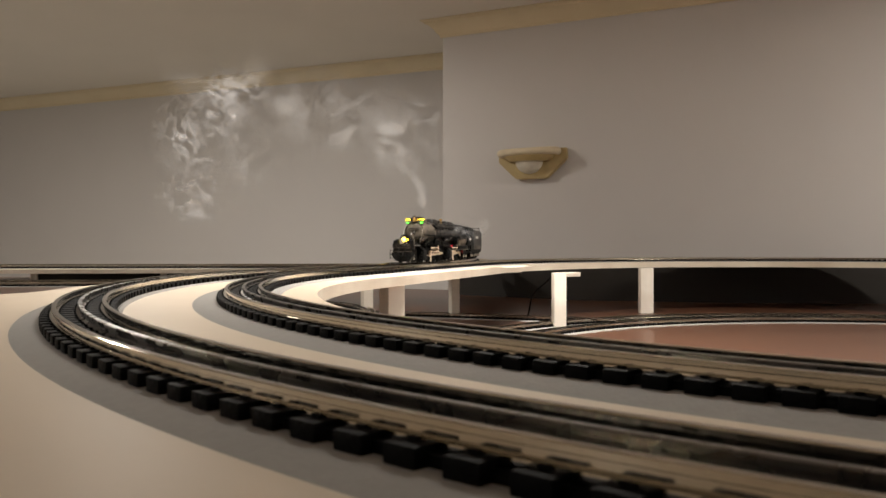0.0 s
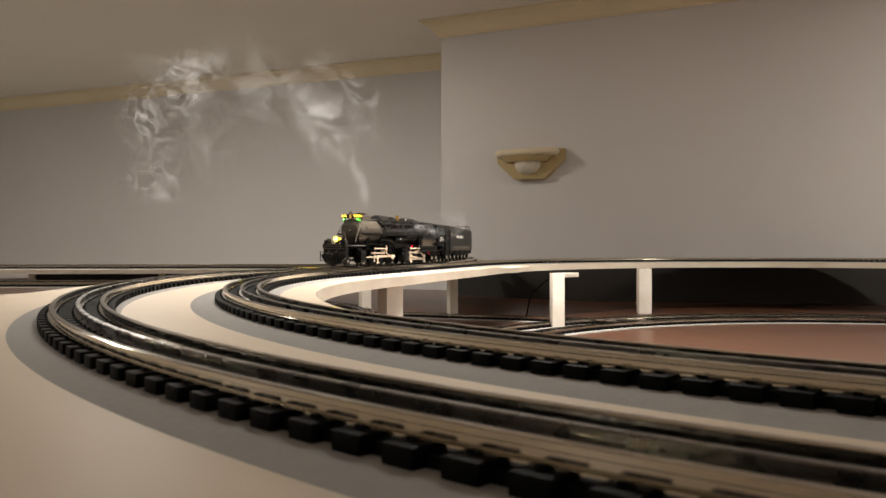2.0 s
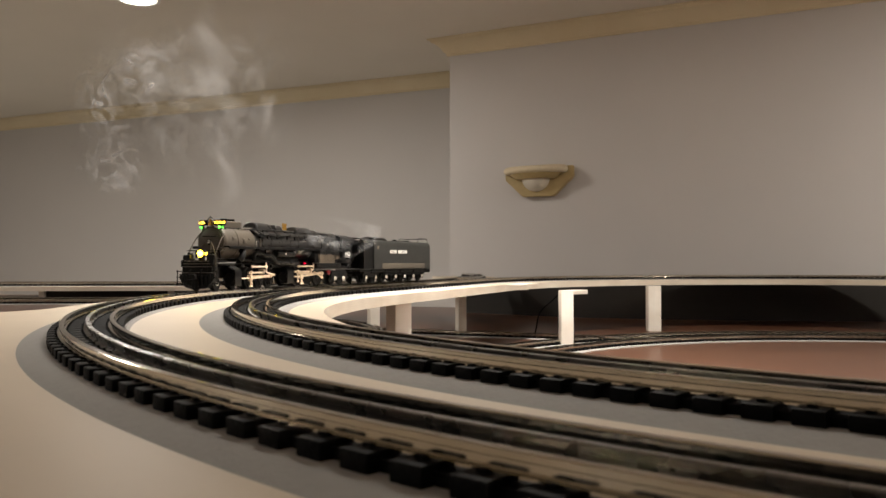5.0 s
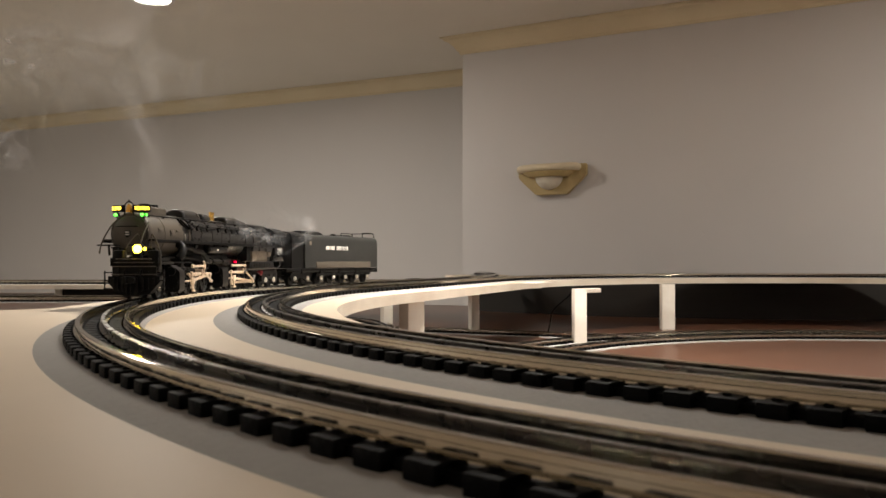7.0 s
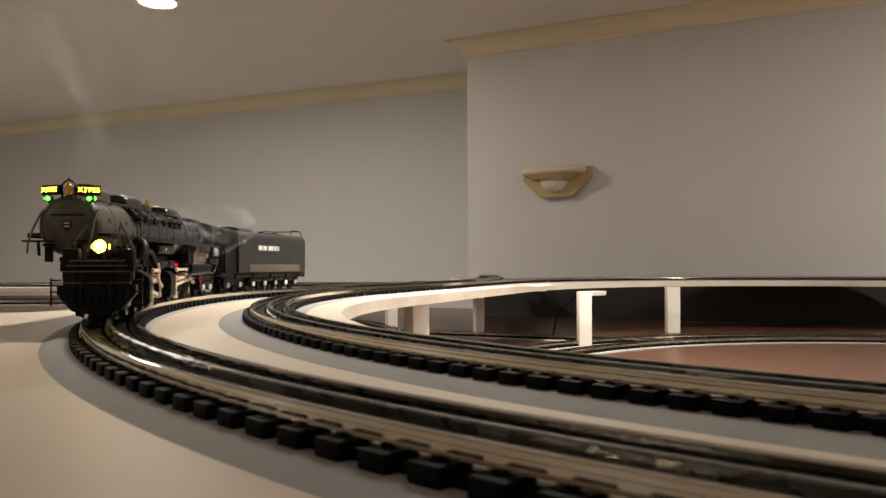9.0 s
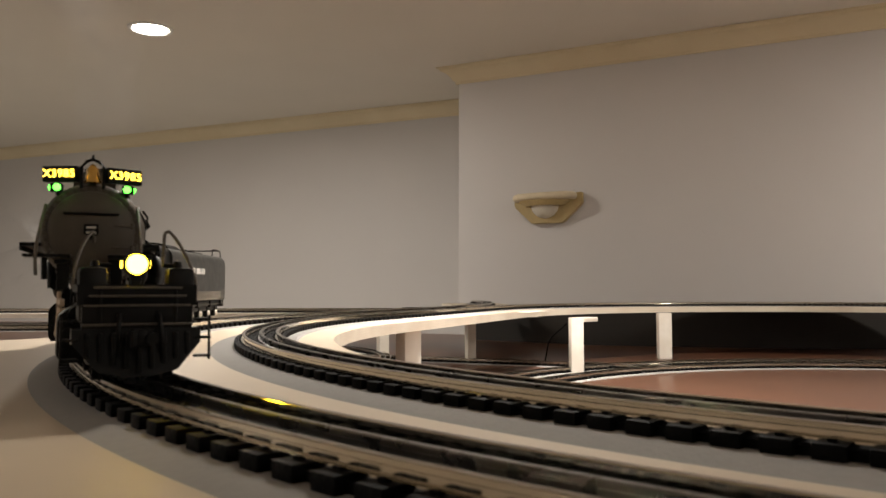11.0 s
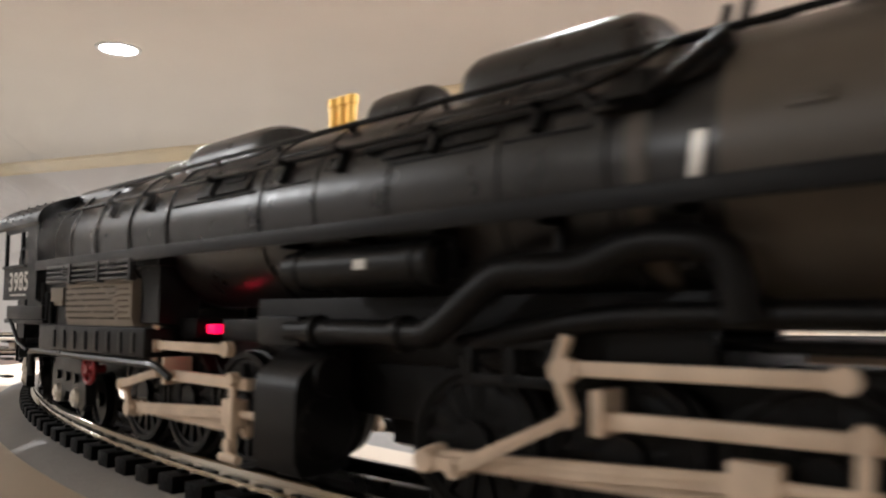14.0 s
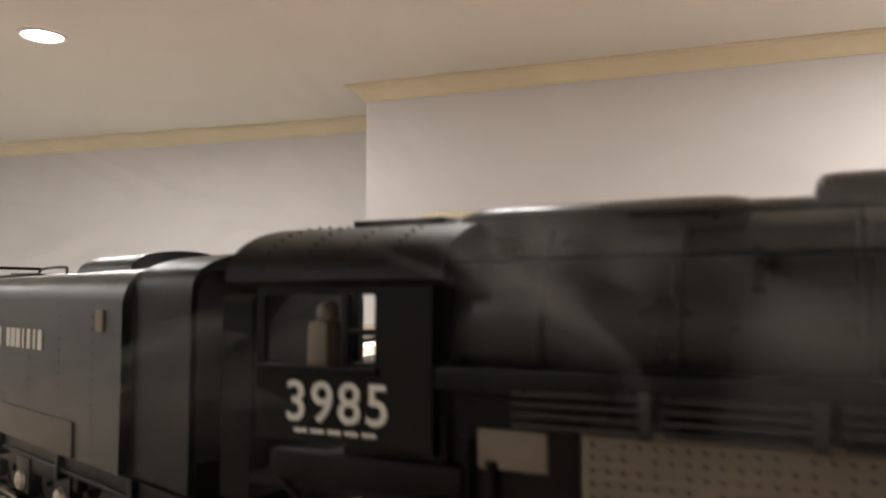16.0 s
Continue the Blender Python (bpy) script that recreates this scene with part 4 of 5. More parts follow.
# firebox and ash pan
for sgn in (1, -1):
    bm = bmesh.new()
    extrude_profile(bm, [(sgn * 14, 59.5), (sgn * 31.5, 59.5), (sgn * 31.5, 46), (sgn * 30.5, 42), (sgn * 14, 42)], -418, -357)
    fire = mm("firebox_side", bm, M_TAN, loco, "weathered tan firebox side with ribs and bolts")
    for j in range(6):
        bm = bmesh.new()
        box(bm, (-393, sgn * 31.6, 46.4 + j * 2.3), (48, 0.7, 0.6), 0.15)
        mm("firebox_rib", bm, M_TAN, fire)
    bm = bmesh.new()
    for j in range(7):
        for i in range(4):
            bmesh.ops.create_icosphere(bm, subdivisions=1, radius=0.5, matrix=Matrix.Translation((-359 - i * 2.4 - (j % 2) * 1.4, sgn * 31.7, 45.4 + j * 2.1)))
    mm("firebox_bolts", bm, M_TAN, fire)
    bm = bmesh.new()
    for j in range(6):
        for i in range(17):
            if (i * 7 + j * 3) % 11:
                bmesh.ops.create_icosphere(bm, subdivisions=1, radius=0.42, matrix=Matrix.Translation((-416 + i * 2.75, sgn * 31.62, 45.3 + j * 2.3)))
    tagged(mm("staybolts", bm, M_BLACK, fire), kind="stuff")
    bm = bmesh.new()
    extrude_profile(bm, [(sgn * 14, 69), (sgn * 29.5, 69), (sgn * 29.5, 42), (sgn * 14, 42)], -470, -419)
    mm("firebox_end_plate", bm, M_BLACK, loco)
    bm = bmesh.new()
    extrude_profile(bm, [(sgn * 14, 66), (sgn * 29, 66), (sgn * 29, 44), (sgn * 14, 42)], -355, -341)
    mm("firebox_end_plate", bm, M_BLACK, loco)
    bm = bmesh.new()
    box(bm, (-432, sgn * 29.6, 54), (14, 1.2, 7.5), 0.3)
    box(bm, (-432, sgn * 30.3, 52.0), (13, 0.6, 0.7), 0.15)
    mm("firebox_rear_sheet", bm, M_TAN, loco, "weathered tan sheet behind the drain pipes")
    for i in range(3):
        bm = bmesh.new()
        tube(bm, (-446 + i * 5, sgn * 30.5, 43), (-446 + i * 5, sgn * 30.5, 60 - i * 4), 1.2, seg=8)
        mm("drain_pipe", bm, M_BLACK, loco)
    bm = bmesh.new()
    box(bm, (-385, sgn * 23, 66.2), (92, 15, 5.6), 0.5)
    mm("firebox_shoulder", bm, M_BLACK, loco)
    bm = bmesh.new()
    box(bm, (-224, sgn * 15, 43), (150, 2.4, 17), 0.4)
    mm("inner_frame_plate", bm, M_BLACK, loco)
    bm = bmesh.new()
    box(bm, (-392, sgn * 26.5, 37.2), (100, 14, 10.4), 1.2)
    pan = mm("ash_pan", bm, M_BLACK, loco, "black ash pan with hinges")
    for i in range(8):
        bm = bmesh.new()
        box(bm, (-350 - i * 10.5, sgn * 33.3, 37), (2.2, 1.6, 7), 0.3)
        mm("hinge", bm, M_BLACK, pan)
    bm = bmesh.new()
    pipe(bm, soft([(-330, sgn * 30, 26), (-338, sgn * 31, 29.5), (-350, sgn * 31.5, 30), (-405, sgn * 31.5, 30.5), (-452, sgn * 31.5, 31), (-458, sgn * 31, 27), (-458, sgn * 31, 20)], 5), 1.3)
    mm("injector_pipe", bm, M_BOILER, loco)
    bm = bmesh.new()
    box(bm, (-321, sgn * 19, 42), (5.5, 3, 3.0), 0.5)
    mm("firebox_glow", bm, M_REDGLOW, loco, "small glowing red lamp")
    bm = bmesh.new()
    box(bm, (-268, sgn * 28.5, 42.5), (20, 3.4, 8), 0.6)
    mm("lubricator", bm, M_BLACK, loco)
    wx, wz = -396, 25.5
    bm = bmesh.new()
    ring = [[bm.verts.new((wx + (5.2 + 0.9 * math.cos(j * math.tau / 8)) * math.cos(k * math.tau / 28), sgn * (30 + 0.9 * math.sin(j * math.tau / 8)), wz + (5.2 + 0.9 * math.cos(j * math.tau / 8)) * math.sin(k * math.tau / 28))) for j in range(8)] for k in range(28)]
    for k in range(28):
        p, q = ring[k], ring[(k + 1) % 28]
        for j in range(8):
            bm.faces.new((p[j], p[(j + 1) % 8], q[(j + 1) % 8], q[j]))
    hand = mm("hand_wheel", bm, M_RED, loco, "small red spoked hand wheel")
    for k in range(5):
        a = k * math.tau / 5 + 0.3
        bm = bmesh.new()
        tube(bm, (wx, sgn * 30, wz), (wx + 4.8 * math.cos(a), sgn * 30, wz + 4.8 * math.sin(a)), 0.8, 0.6, seg=8)
        mm("spoke", bm, M_RED, hand)
    bm = bmesh.new()
    tube(bm, (wx, sgn * 24, wz), (wx, sgn * 31.4, wz), 1.6, seg=12)
    mm("hub", bm, M_RED, hand)
# cab
CAB0, CAB1 = -490, -447
# added black block gives the dark of the gap behind the cab
bm = bmesh.new()
extrude_profile(bm, [(-20, 35), (-20, 82), (-18, 84), (18, 84), (20, 82), (20, 35)], -512, -503)
mm("gap_shade_block", bm, M_BLACK, loco, "black block standing for the dark gap between cab and tender")
for sgn in (1, -1):
    bm = bmesh.new()
    y = sgn * 33
    for x0, x1, z0, z1 in ((CAB0, CAB1, 53, 68), (CAB0, CAB1, 83.5, 87), (CAB0, CAB0 + 2, 68, 83.5), (CAB1 - 13, CAB1, 68, 83.5)):
        box(bm, ((x0 + x1) / 2, y, (z0 + z1) / 2), (x1 - x0, 1.4, z1 - z0))
    side = mm("cab_side", bm, M_BLACK, loco, "black cab side with an open window")
    bm = bmesh.new()
    box(bm, (CAB1 - 20.2, y, 75.7), (1.8, 1.6, 15.6), 0.2)
    box(bm, (CAB1 - 16.4, y, 75.9), (6.4, 1.4, 1.2), 0.2)
    box(bm, (CAB0 + 16, y + sgn * 0.6, 68), (30, 2.6, 1.4), 0.3)
    mm("window_frame", bm, M_BLACK, side)
    word("cab_number", "3985", 8.6, M_WHITE, side, side_face(CAB0 + 20.7, y + sgn * 0.75, 60.8, sgn), "white painted number")
    bm = bmesh.new()
    for k in range(5):
        box(bm, (CAB0 + 12 + k * 4.2, y + sgn * 0.75, 55.2), (3.2, 0.3, 0.8))
    mm("cab_small_print", bm, M_WHITE, side, "line of tiny white print")
    bm = bmesh.new()
    box(bm, (CAB0 + 26, sgn * 31, 47.5), (46, 4, 6), 0.8)
    box(bm, (CAB0 + 36, sgn * 31.5, 43.5), (30, 3, 1.4), 0.4)
    pipe(bm, [(CAB0 + 4, sgn * 32, 46), (CAB0 + 18, sgn * 32, 34), (CAB0 + 30, sgn * 32, 31)], 0.9)
    for k in range(3):
        box(bm, (CAB0 + 4, sgn * 32, 18 + k * 8), (9, 3.5, 1.0), 0.2)
    mm("cab_step", bm, M_BLACK, loco)
bm = bmesh.new()
o = bmesh.ops.create_uvsphere(bm, u_segments=12, v_segments=8, radius=2.6)
bmesh.ops.translate(bm, vec=(-478, -24, 79.5), verts=o["verts"])
box(bm, (-478.5, -24, 71.5), (6, 8, 13), 2.2)
mm("cab_figurine", bm, M_TAN, loco, "small plain pale shape of a toy driver")
# roof: arched sheet with overhang
bm = bmesh.new()
n = 24
arch = [(35.0 * math.cos(math.pi * k / n), 86.5 + 14.0 * math.sin(math.pi * k / n) ** 0.85) for k in range(n + 1)]
inner = [(y * 0.965, z - 1.3) for y, z in arch]
extrude_profile(bm, arch + inner[::-1], CAB0 - 8, CAB1 + 3)
roof = mm("cab_roof", bm, M_BLACK, loco, "arched black cab roof with rivets")
for x in (-456, -466, -477, -488):
    bm = bmesh.new()
    for k in range(1, 24):
        a = math.pi * k / 24
        bmesh.ops.create_icosphere(bm, subdivisions=1, radius=0.42, matrix=Matrix.Translation((x, 35.1 * math.cos(a), 86.7 + 14.0 * math.sin(a) ** 0.85)))
    mm("rivet_row", bm, M_BLACK, roof)
bm = bmesh.new()
box(bm, (-466, -8, 100.2), (24, 12, 1.6), 0.4)
mm("roof_hatch", bm, M_BLACK, roof)
bm = bmesh.new()
n = 24
front_arch = [(33 * math.cos(math.pi * k / n), 86.5 + 13 * math.sin(math.pi * k / n) ** 0.85) for k in range(n + 1)]
extrude_profile(bm, front_arch + [(-33, 52), (33, 52)], CAB1 - 2, CAB1)
mm("cab_front", bm, M_BLACK, loco)
bm = bmesh.new()
box(bm, (-472, 0, 43.5), (42, 64, 2), 0.3)
mm("cab_floor", bm, M_BLACK, loco)
# trailing truck, rear frame
bm = bmesh.new()
box(bm, (-330, 0, 30), (225, 20, 20), 1.0)
for x in (-300, -340, -270):
    box(bm, (x, 0, 42), (22, 40, 7), 1.0)
rear = mm("rear_engine", bm, M_BLACK, loco, "black rear engine frame under the firebox")
bm = bmesh.new()
box(bm, (-437, 0, 33), (80, 34, 8), 1.0)
bogie = mm("trailing_truck", bm, M_BLACK, loco, "black trailing truck under the cab")
for sgn in (1, -1):
    bm = bmesh.new()
    out = [(-410, 24), (-416, 28), (-458, 28), (-466, 22), (-466, 10), (-460, 7), (-444, 9), (-440, 14), (-434, 14), (-430, 9), (-414, 7), (-408, 10)]
    extrude_profile(bm, out, sgn * 24, sgn * 28, axis="y")
    bmesh.ops.bevel(bm, geom=bm.edges[:], offset=0.5, segments=1, affect="EDGES")
    for x in (-422, -436, -452):
        tube(bm, (x, sgn * 28, 20), (x, sgn * 29.4, 20), 2.0, seg=10)
    mm("truck_side_frame", bm, M_BLACK, bogie)
    for x in (-422, -452):
        put_wheel("truck_wheel", truck_data, bogie, x, 10.6, sgn)
        hub_cap(bogie, x, 12, 28, sgn, 4.2)
engine_gear(rear, (-298, -335, -372), -258.5, radians(10))

# --- front engine, which swings under the boiler ---
bm = bmesh.new()
box(bm, (-120, 0, 28), (190, 20, 18), 1.0)
box(bm, (-50, 0, 40.6), (62, 34, 3.0), 0.8)
box(bm, (-128, 0, 41), (74, 26, 2.6), 0.8)
for x in (-32, -64):
    box(bm, (x, 0, 37), (8, 24, 8), 0.8)
for x in (-100, -140, -180):
    box(bm, (x, 0, 38), (10, 42, 5), 0.6)
front = mm("front_engine", bm, M_BLACK, loco, "black front engine frame that swings under the boiler")
bm = bmesh.new()
out = [(4, 47), (-34, 47), (-34, 43.5), (0, 43.5), (3, 40), (4, 37)]
extrude_profile(bm, out, -27, 27, axis="y")
box(bm, (2.0, 0, 33), (4, 50, 17), 0.8)
for sgn in (1, -1):
    box(bm, (-5, sgn * 20, 42), (13, 13, 27), 3.0)
    tube(bm, (-4, sgn * 19, 55), (-4, sgn * 19, 58.5), 2.6, 1.8, seg=14)
    tube(bm, (-4, sgn * 12, 56.5), (-4, sgn * 20, 56.5), 1.1, seg=8)
mm("pilot_deck", bm, M_BLACK, front, "black pilot deck with side boxes")
bm = bmesh.new()
out = [(-29, 26), (-29, 19), (-18, 6), (-6, 3.5), (6, 3.5), (18, 6), (29, 19), (29, 26)]
a = [bm.verts.new((2 + 9 * (1 - abs(y) / 40), y, z)) for y, z in out]
b = [bm.verts.new((-8, y, z)) for y, z in out]
bm.faces.new(a)
bm.faces.new(b[::-1])
for i in range(len(out)):
    j = (i + 1) % len(out)
    bm.faces.new((a[i], b[i], b[j], a[j]))
pilot = mm("pilot", bm, M_BLACK, front, "black cowcatcher pilot")
for i in range(-4, 5):
    bm = bmesh.new()
    box(bm, (12.0 - abs(i) * 1.5, i * 5.6, 15 + abs(i) * 0.9), (2.2, 2.0, 19 - abs(i) * 2), 0.5)
    mm("pilot_bar", bm, M_BLACK, pilot)
for z, w in ((45.5, 40), (41.5, 44), (37, 48), (28, 50)):
    bm = bmesh.new()
    box(bm, (5.0, 0, z), (2.4, w, 1.1), 0.3)
    mm("deck_step", bm, M_GREY, front)
for y in (-17, 17):
    bm = bmesh.new()
    tube(bm, (4.5, y, 27), (4.5, y, 44), 0.8, seg=8)
    mm("lift_bar_post", bm, M_BLACK, front)
for y in (-9, 9):
    bm = bmesh.new()
    pipe(bm, soft([(5, y, 33), (9, y, 30), (10, y * 1.1, 22), (8, y * 1.2, 12)], 5), 1.1)
    mm("air_hose", bm, M_BLACK, front)
bm = bmesh.new()
box(bm, (14, 0, 22), (12, 7, 8), 1.6)
tube(bm, (17, 4.4, 22), (22, 4.4, 22), 3.0, seg=12)
box(bm, (19, -4, 22), (8, 3, 8), 1.0)
mm("coupler", bm, M_BLACK, front)
bm = bmesh.new()
tube(bm, (-17, 0, 57.0), (-5, 0, 57.0), 5.6, seg=28)
tube(bm, (-20, 0, 57.0), (-17, 0, 57.0), 3.2, 5.6, seg=28)
box(bm, (-11, 0, 49.5), (8, 5, 6), 0.6)
box(bm, (-11, 5.6, 57.0), (8.6, 1.6, 5.4), 0.4)
box(bm, (-11, -5.6, 57.0), (8.6, 1.6, 5.4), 0.4)
lamp = mm("headlight", bm, M_BLACK, front, "black headlight casing")
bm = bmesh.new()
o = bmesh.ops.create_uvsphere(bm, u_segments=24, v_segments=12, radius=5.0)
bmesh.ops.scale(bm, vec=(0.35, 1, 1), verts=o["verts"])
bmesh.ops.translate(bm, vec=(-5.0, 0, 57.0), verts=o["verts"])
mm("headlight_lens", bm, M_HEADLIGHT, lamp, "glowing warm yellow lens")
for sgn in (1, -1):
    bm = bmesh.new()
    box(bm, (-11, sgn * 6.5, 57.0), (7.4, 0.3, 3.8))
    mm("headlight_plate", bm, M_BOARDGLOW, lamp, "glowing yellow side plate")
    bm = bmesh.new()
    if sgn > 0:
        pipe(bm, soft([(-2, 27.5, 38), (-2.5, 27.2, 50), (-6, 22, 64), (-9, 16.8, 72.5), (-11, 14.6, 73.6), (-12, 13.6, 71), (-12, 13.4, 56)], 6), 0.85)
    else:
        pipe(bm, soft([(-34, -27, 46), (-36, -26, 56), (-44, -22, 68), (-50, -17.5, 75), (-53, -16.4, 74), (-54, -16.2, 70)], 6), 0.85)
    mm("pilot_handrail", bm, M_GREY, front, "bent grey handrail hoop")
    bm = bmesh.new()
    pipe(bm, soft([(-34, sgn * 24, 52), (-40, sgn * 25, 64), (-50, sgn * 24, 78), (-62, sgn * 23, 90)], 6), 0.9)
    mm("ladder_rail", bm, M_GREY, loco)
    bm = bmesh.new()
    for x, z in ((3, 12), (3, 21), (3, 30)):
        box(bm, (x, sgn * 30, z), (5, 8, 1.2), 0.2)
    box(bm, (3, sgn * 33.4, 21), (2, 1, 22), 0.2)
    mm("pilot_step", bm, M_BLACK, front)
    bm = bmesh.new()
    box(bm, (-46, sgn * 20, 62), (14, 22, 1.6), 0.3)
    pipe(bm, [(-52, sgn * 22, 50), (-50, sgn * 22, 62)], 1.4)
    mm("front_platform", bm, M_BLACK, loco)
    bm = bmesh.new()
    box(bm, (-50, sgn * 13, 52), (4.5, 6, 15), 0.8)
    box(bm, (-50, sgn * 13, 59), (8, 8, 2.5), 0.6)
    mm("smokebox_brace", bm, M_BLACK, loco)
    bm = bmesh.new()
    pipe(bm, soft([(-90, sgn * 19, 46), (-94, sgn * 22, 52), (-100, sgn * 21, 60), (-104, sgn * 15, 64)], 5), 5.2, 12)
    mm("exhaust_pipe", bm, M_BLACK, front)
    for x in (-20, -70):
        put_wheel("truck_wheel", truck_data, front, x, 10.6, sgn)
        hub_cap(front, x, 10.6, 19.5, sgn, 3.2)
    bm = bmesh.new()
    box(bm, (-34, sgn * 13, 12), (56, 3, 5), 0.6)
    mm("lead_truck", bm, M_BLACK, front)
engine_gear(front, (-124, -161, -198), -62.5, radians(130))

# --- tender ---
tender = thing("tender", "black model tender with white lettering bars and silver axle caps", "model tender")
TL = -328.0
bm = bmesh.new()
w = 33.0
out = [(-w, 30), (w, 30), (w, 82), (w - 1.5, 87), (w - 5, 91), (w - 10, 92.5), (-w + 10, 92.5), (-w + 5, 91), (-w + 1.5, 87), (-w, 82)]
extrude_profile(bm, out, TL + 4, -58)
tank = mm("tank", bm, M_TENDER, tender, "black riveted water tank")
bm = bmesh.new()
n = 20
hood = [(30.0 * math.cos(math.pi * k / n), 82 + 15 * math.sin(math.pi * k / n) ** 0.6) for k in range(n + 1)]
inner = [(y * 0.94, z - 2.0) for y, z in hood]
extrude_profile(bm, hood + [(-30.0, 30), (-28.0, 30)] + inner[::-1] + [(28.0, 30), (30.0, 30)], -57.5, -20)
mm("front_bulkhead", bm, M_BLACK, tender, "dark curved front shroud of the tender")
bm = bmesh.new()
box(bm, (TL / 2, 0, 27), (-TL - 8, 62, 5), 0.8)
box(bm, (TL / 2, 0, 20), (-TL - 30, 26, 12), 0.8)
mm("underframe", bm, M_BLACK, tender)
bm = bmesh.new()
n = 16
hump = [(20 * math.cos(math.pi * k / n), 91 + 9 * math.sin(math.pi * k / n) ** 0.7) for k in range(n + 1)]
extrude_profile(bm, hump, -132, -84)
extrude_profile(bm, [(y * 0.8, 91 + (z - 91) * 0.8) for y, z in hump], -142, -132)
mm("oil_bunker_hump", bm, M_BLACK, tender, "rounded hump on the tender's top")
bm = bmesh.new()
box(bm, (-215, 0, 93), (60, 40, 2.5), 0.6)
tube(bm, (-250, 0, 92), (-250, 0, 96), 9, seg=24)
tube(bm, (-190, 8, 93), (-190, 8, 96.5), 5, seg=18)
mm("water_hatch", bm, M_BLACK, tender)
bm = bmesh.new()
for y in (-26, 26):
    pipe(bm, soft([(TL + 6, y, 92), (TL + 8, y, 98), (TL + 16, y, 101), (TL + 50, y, 101), (TL + 54, y, 98), (TL + 55, y, 92)], 5), 0.9)
pipe(bm, [(TL + 12, -26, 101), (TL + 12, 26, 101)], 0.9)
mm("deck_rail", bm, M_BLACK, tender)
for sgn in (1, -1):
    y = sgn * 33
    # lettering kept as plain bars
    for i, wdt in enumerate((5.0, 5.0, 2.2, 5.2, 5.0, 0, 4.6, 5.2, 4.6, 2.2, 4.2, 2.2, 4.6)):
        if wdt:
            bm = bmesh.new()
            box(bm, (-166 + (i - 6) * 6.1 * (-sgn), y + sgn * 0.15, 68), (wdt * 0.95, 0.5, 7.4), 0.1)
            mm("lettering_bar", bm, M_WHITE, tender, "plain white lettering bar")
    bm = bmesh.new()
    for k in range(1, 10):
        x = -20 - k * 30
        for j in range(13):
            bmesh.ops.create_icosphere(bm, subdivisions=1, radius=0.4, matrix=Matrix.Translation((x, y, 33 + j * 4)))
    mm("tank_rivets", bm, M_TENDER, tender)
    bm = bmesh.new()
    box(bm, (-74, y + sgn * 0.3, 76), (6, 0.8, 7), 0.2)
    mm("fill_plate", bm, M_TAN, tender, "small pale square plate")
    bm = bmesh.new()
    box(bm, (TL / 2 - 30, y + sgn * 0.2, 36), (200, 1.4, 12), 0.4)
    mm("lower_panel", bm, M_GREY, tender, "greyish lower side panel")
    bm = bmesh.new()
    for x in (-50, -110, -175, -240, -300):
        box(bm, (x, sgn * 31, 25), (3, 4, 9), 0.4)
    pipe(bm, [(-20, sgn * 30, 22), (-70, sgn * 31, 24), (TL + 12, sgn * 31, 24)], 1.0)
    mm("pipe_run", bm, M_BLACK, tender)
    # lead truck of the tender
    bm = bmesh.new()
    extrude_profile(bm, [(-24, 21), (-84, 21), (-88, 16), (-84, 8), (-70, 7), (-60, 12), (-48, 12), (-38, 7), (-24, 8), (-20, 16)], sgn * 23, sgn * 27, axis="y")
    mm("tender_truck", bm, M_BLACK, tender, "black truck side frame")
    bm = bmesh.new()
    box(bm, (-206, sgn * 25, 19), (200, 4, 7), 1.0)
    for i in range(5):
        box(bm, (-118 - i * 43, sgn * 25.5, 14), (15, 5, 14), 1.0)
    mm("centipede_frame", bm, M_BLACK, tender, "black pedestal frame of five axles")
    for x in [-34, -74] + [-118 - i * 43 for i in range(5)]:
        put_wheel("tender_wheel", tender_data, tender, x, 10.6, sgn)
        hub_cap(tender, x, 12, 27.2 if x > -100 else 28, sgn, 4.0)
    bm = bmesh.new()
    pipe(bm, soft([(TL + 2, sgn * 30, 28), (TL, sgn * 30, 60), (TL, sgn * 29, 84)], 4), 0.9)
    mm("grab_iron", bm, M_BLACK, tender)
bm = bmesh.new()
box(bm, (TL + 2, 0, 24), (8, 60, 8), 0.8)
box(bm, (TL - 6, 0, 20), (12, 8, 8), 1.0)
mm("rear_coupler", bm, M_BLACK, tender)


# ---- wall sconce ----
wd = (RIGHT_WALL[1] - RIGHT_WALL[0]).normalized()
sconce = thing("wall_sconce", "unlit tan wall sconce with a pebbled shell bowl", "wall lamp")
sconce.matrix_basis = Matrix.Translation((0.4485, 3.90, 0.442)) @ Matrix.Rotation(math.atan2(wd.y, wd.x), 4, "Z") @ Matrix.Diagonal((0.94, 1.0, 0.97, 1.0))
# local x along the wall, local -y into the room
bm = bmesh.new()
extrude_profile(bm, [(-0.185, 0.064), (-0.185, 0.012), (-0.088, -0.076), (0.082, -0.076), (0.185, 0.018), (0.185, 0.074)], -0.034, -0.001, axis="y")
bmesh.ops.bevel(bm, geom=bm.edges[:], offset=0.004, segments=2, affect="EDGES")
part("back_plaque", bm, M_PLAQUE, sconce, "tan six-sided plaque")
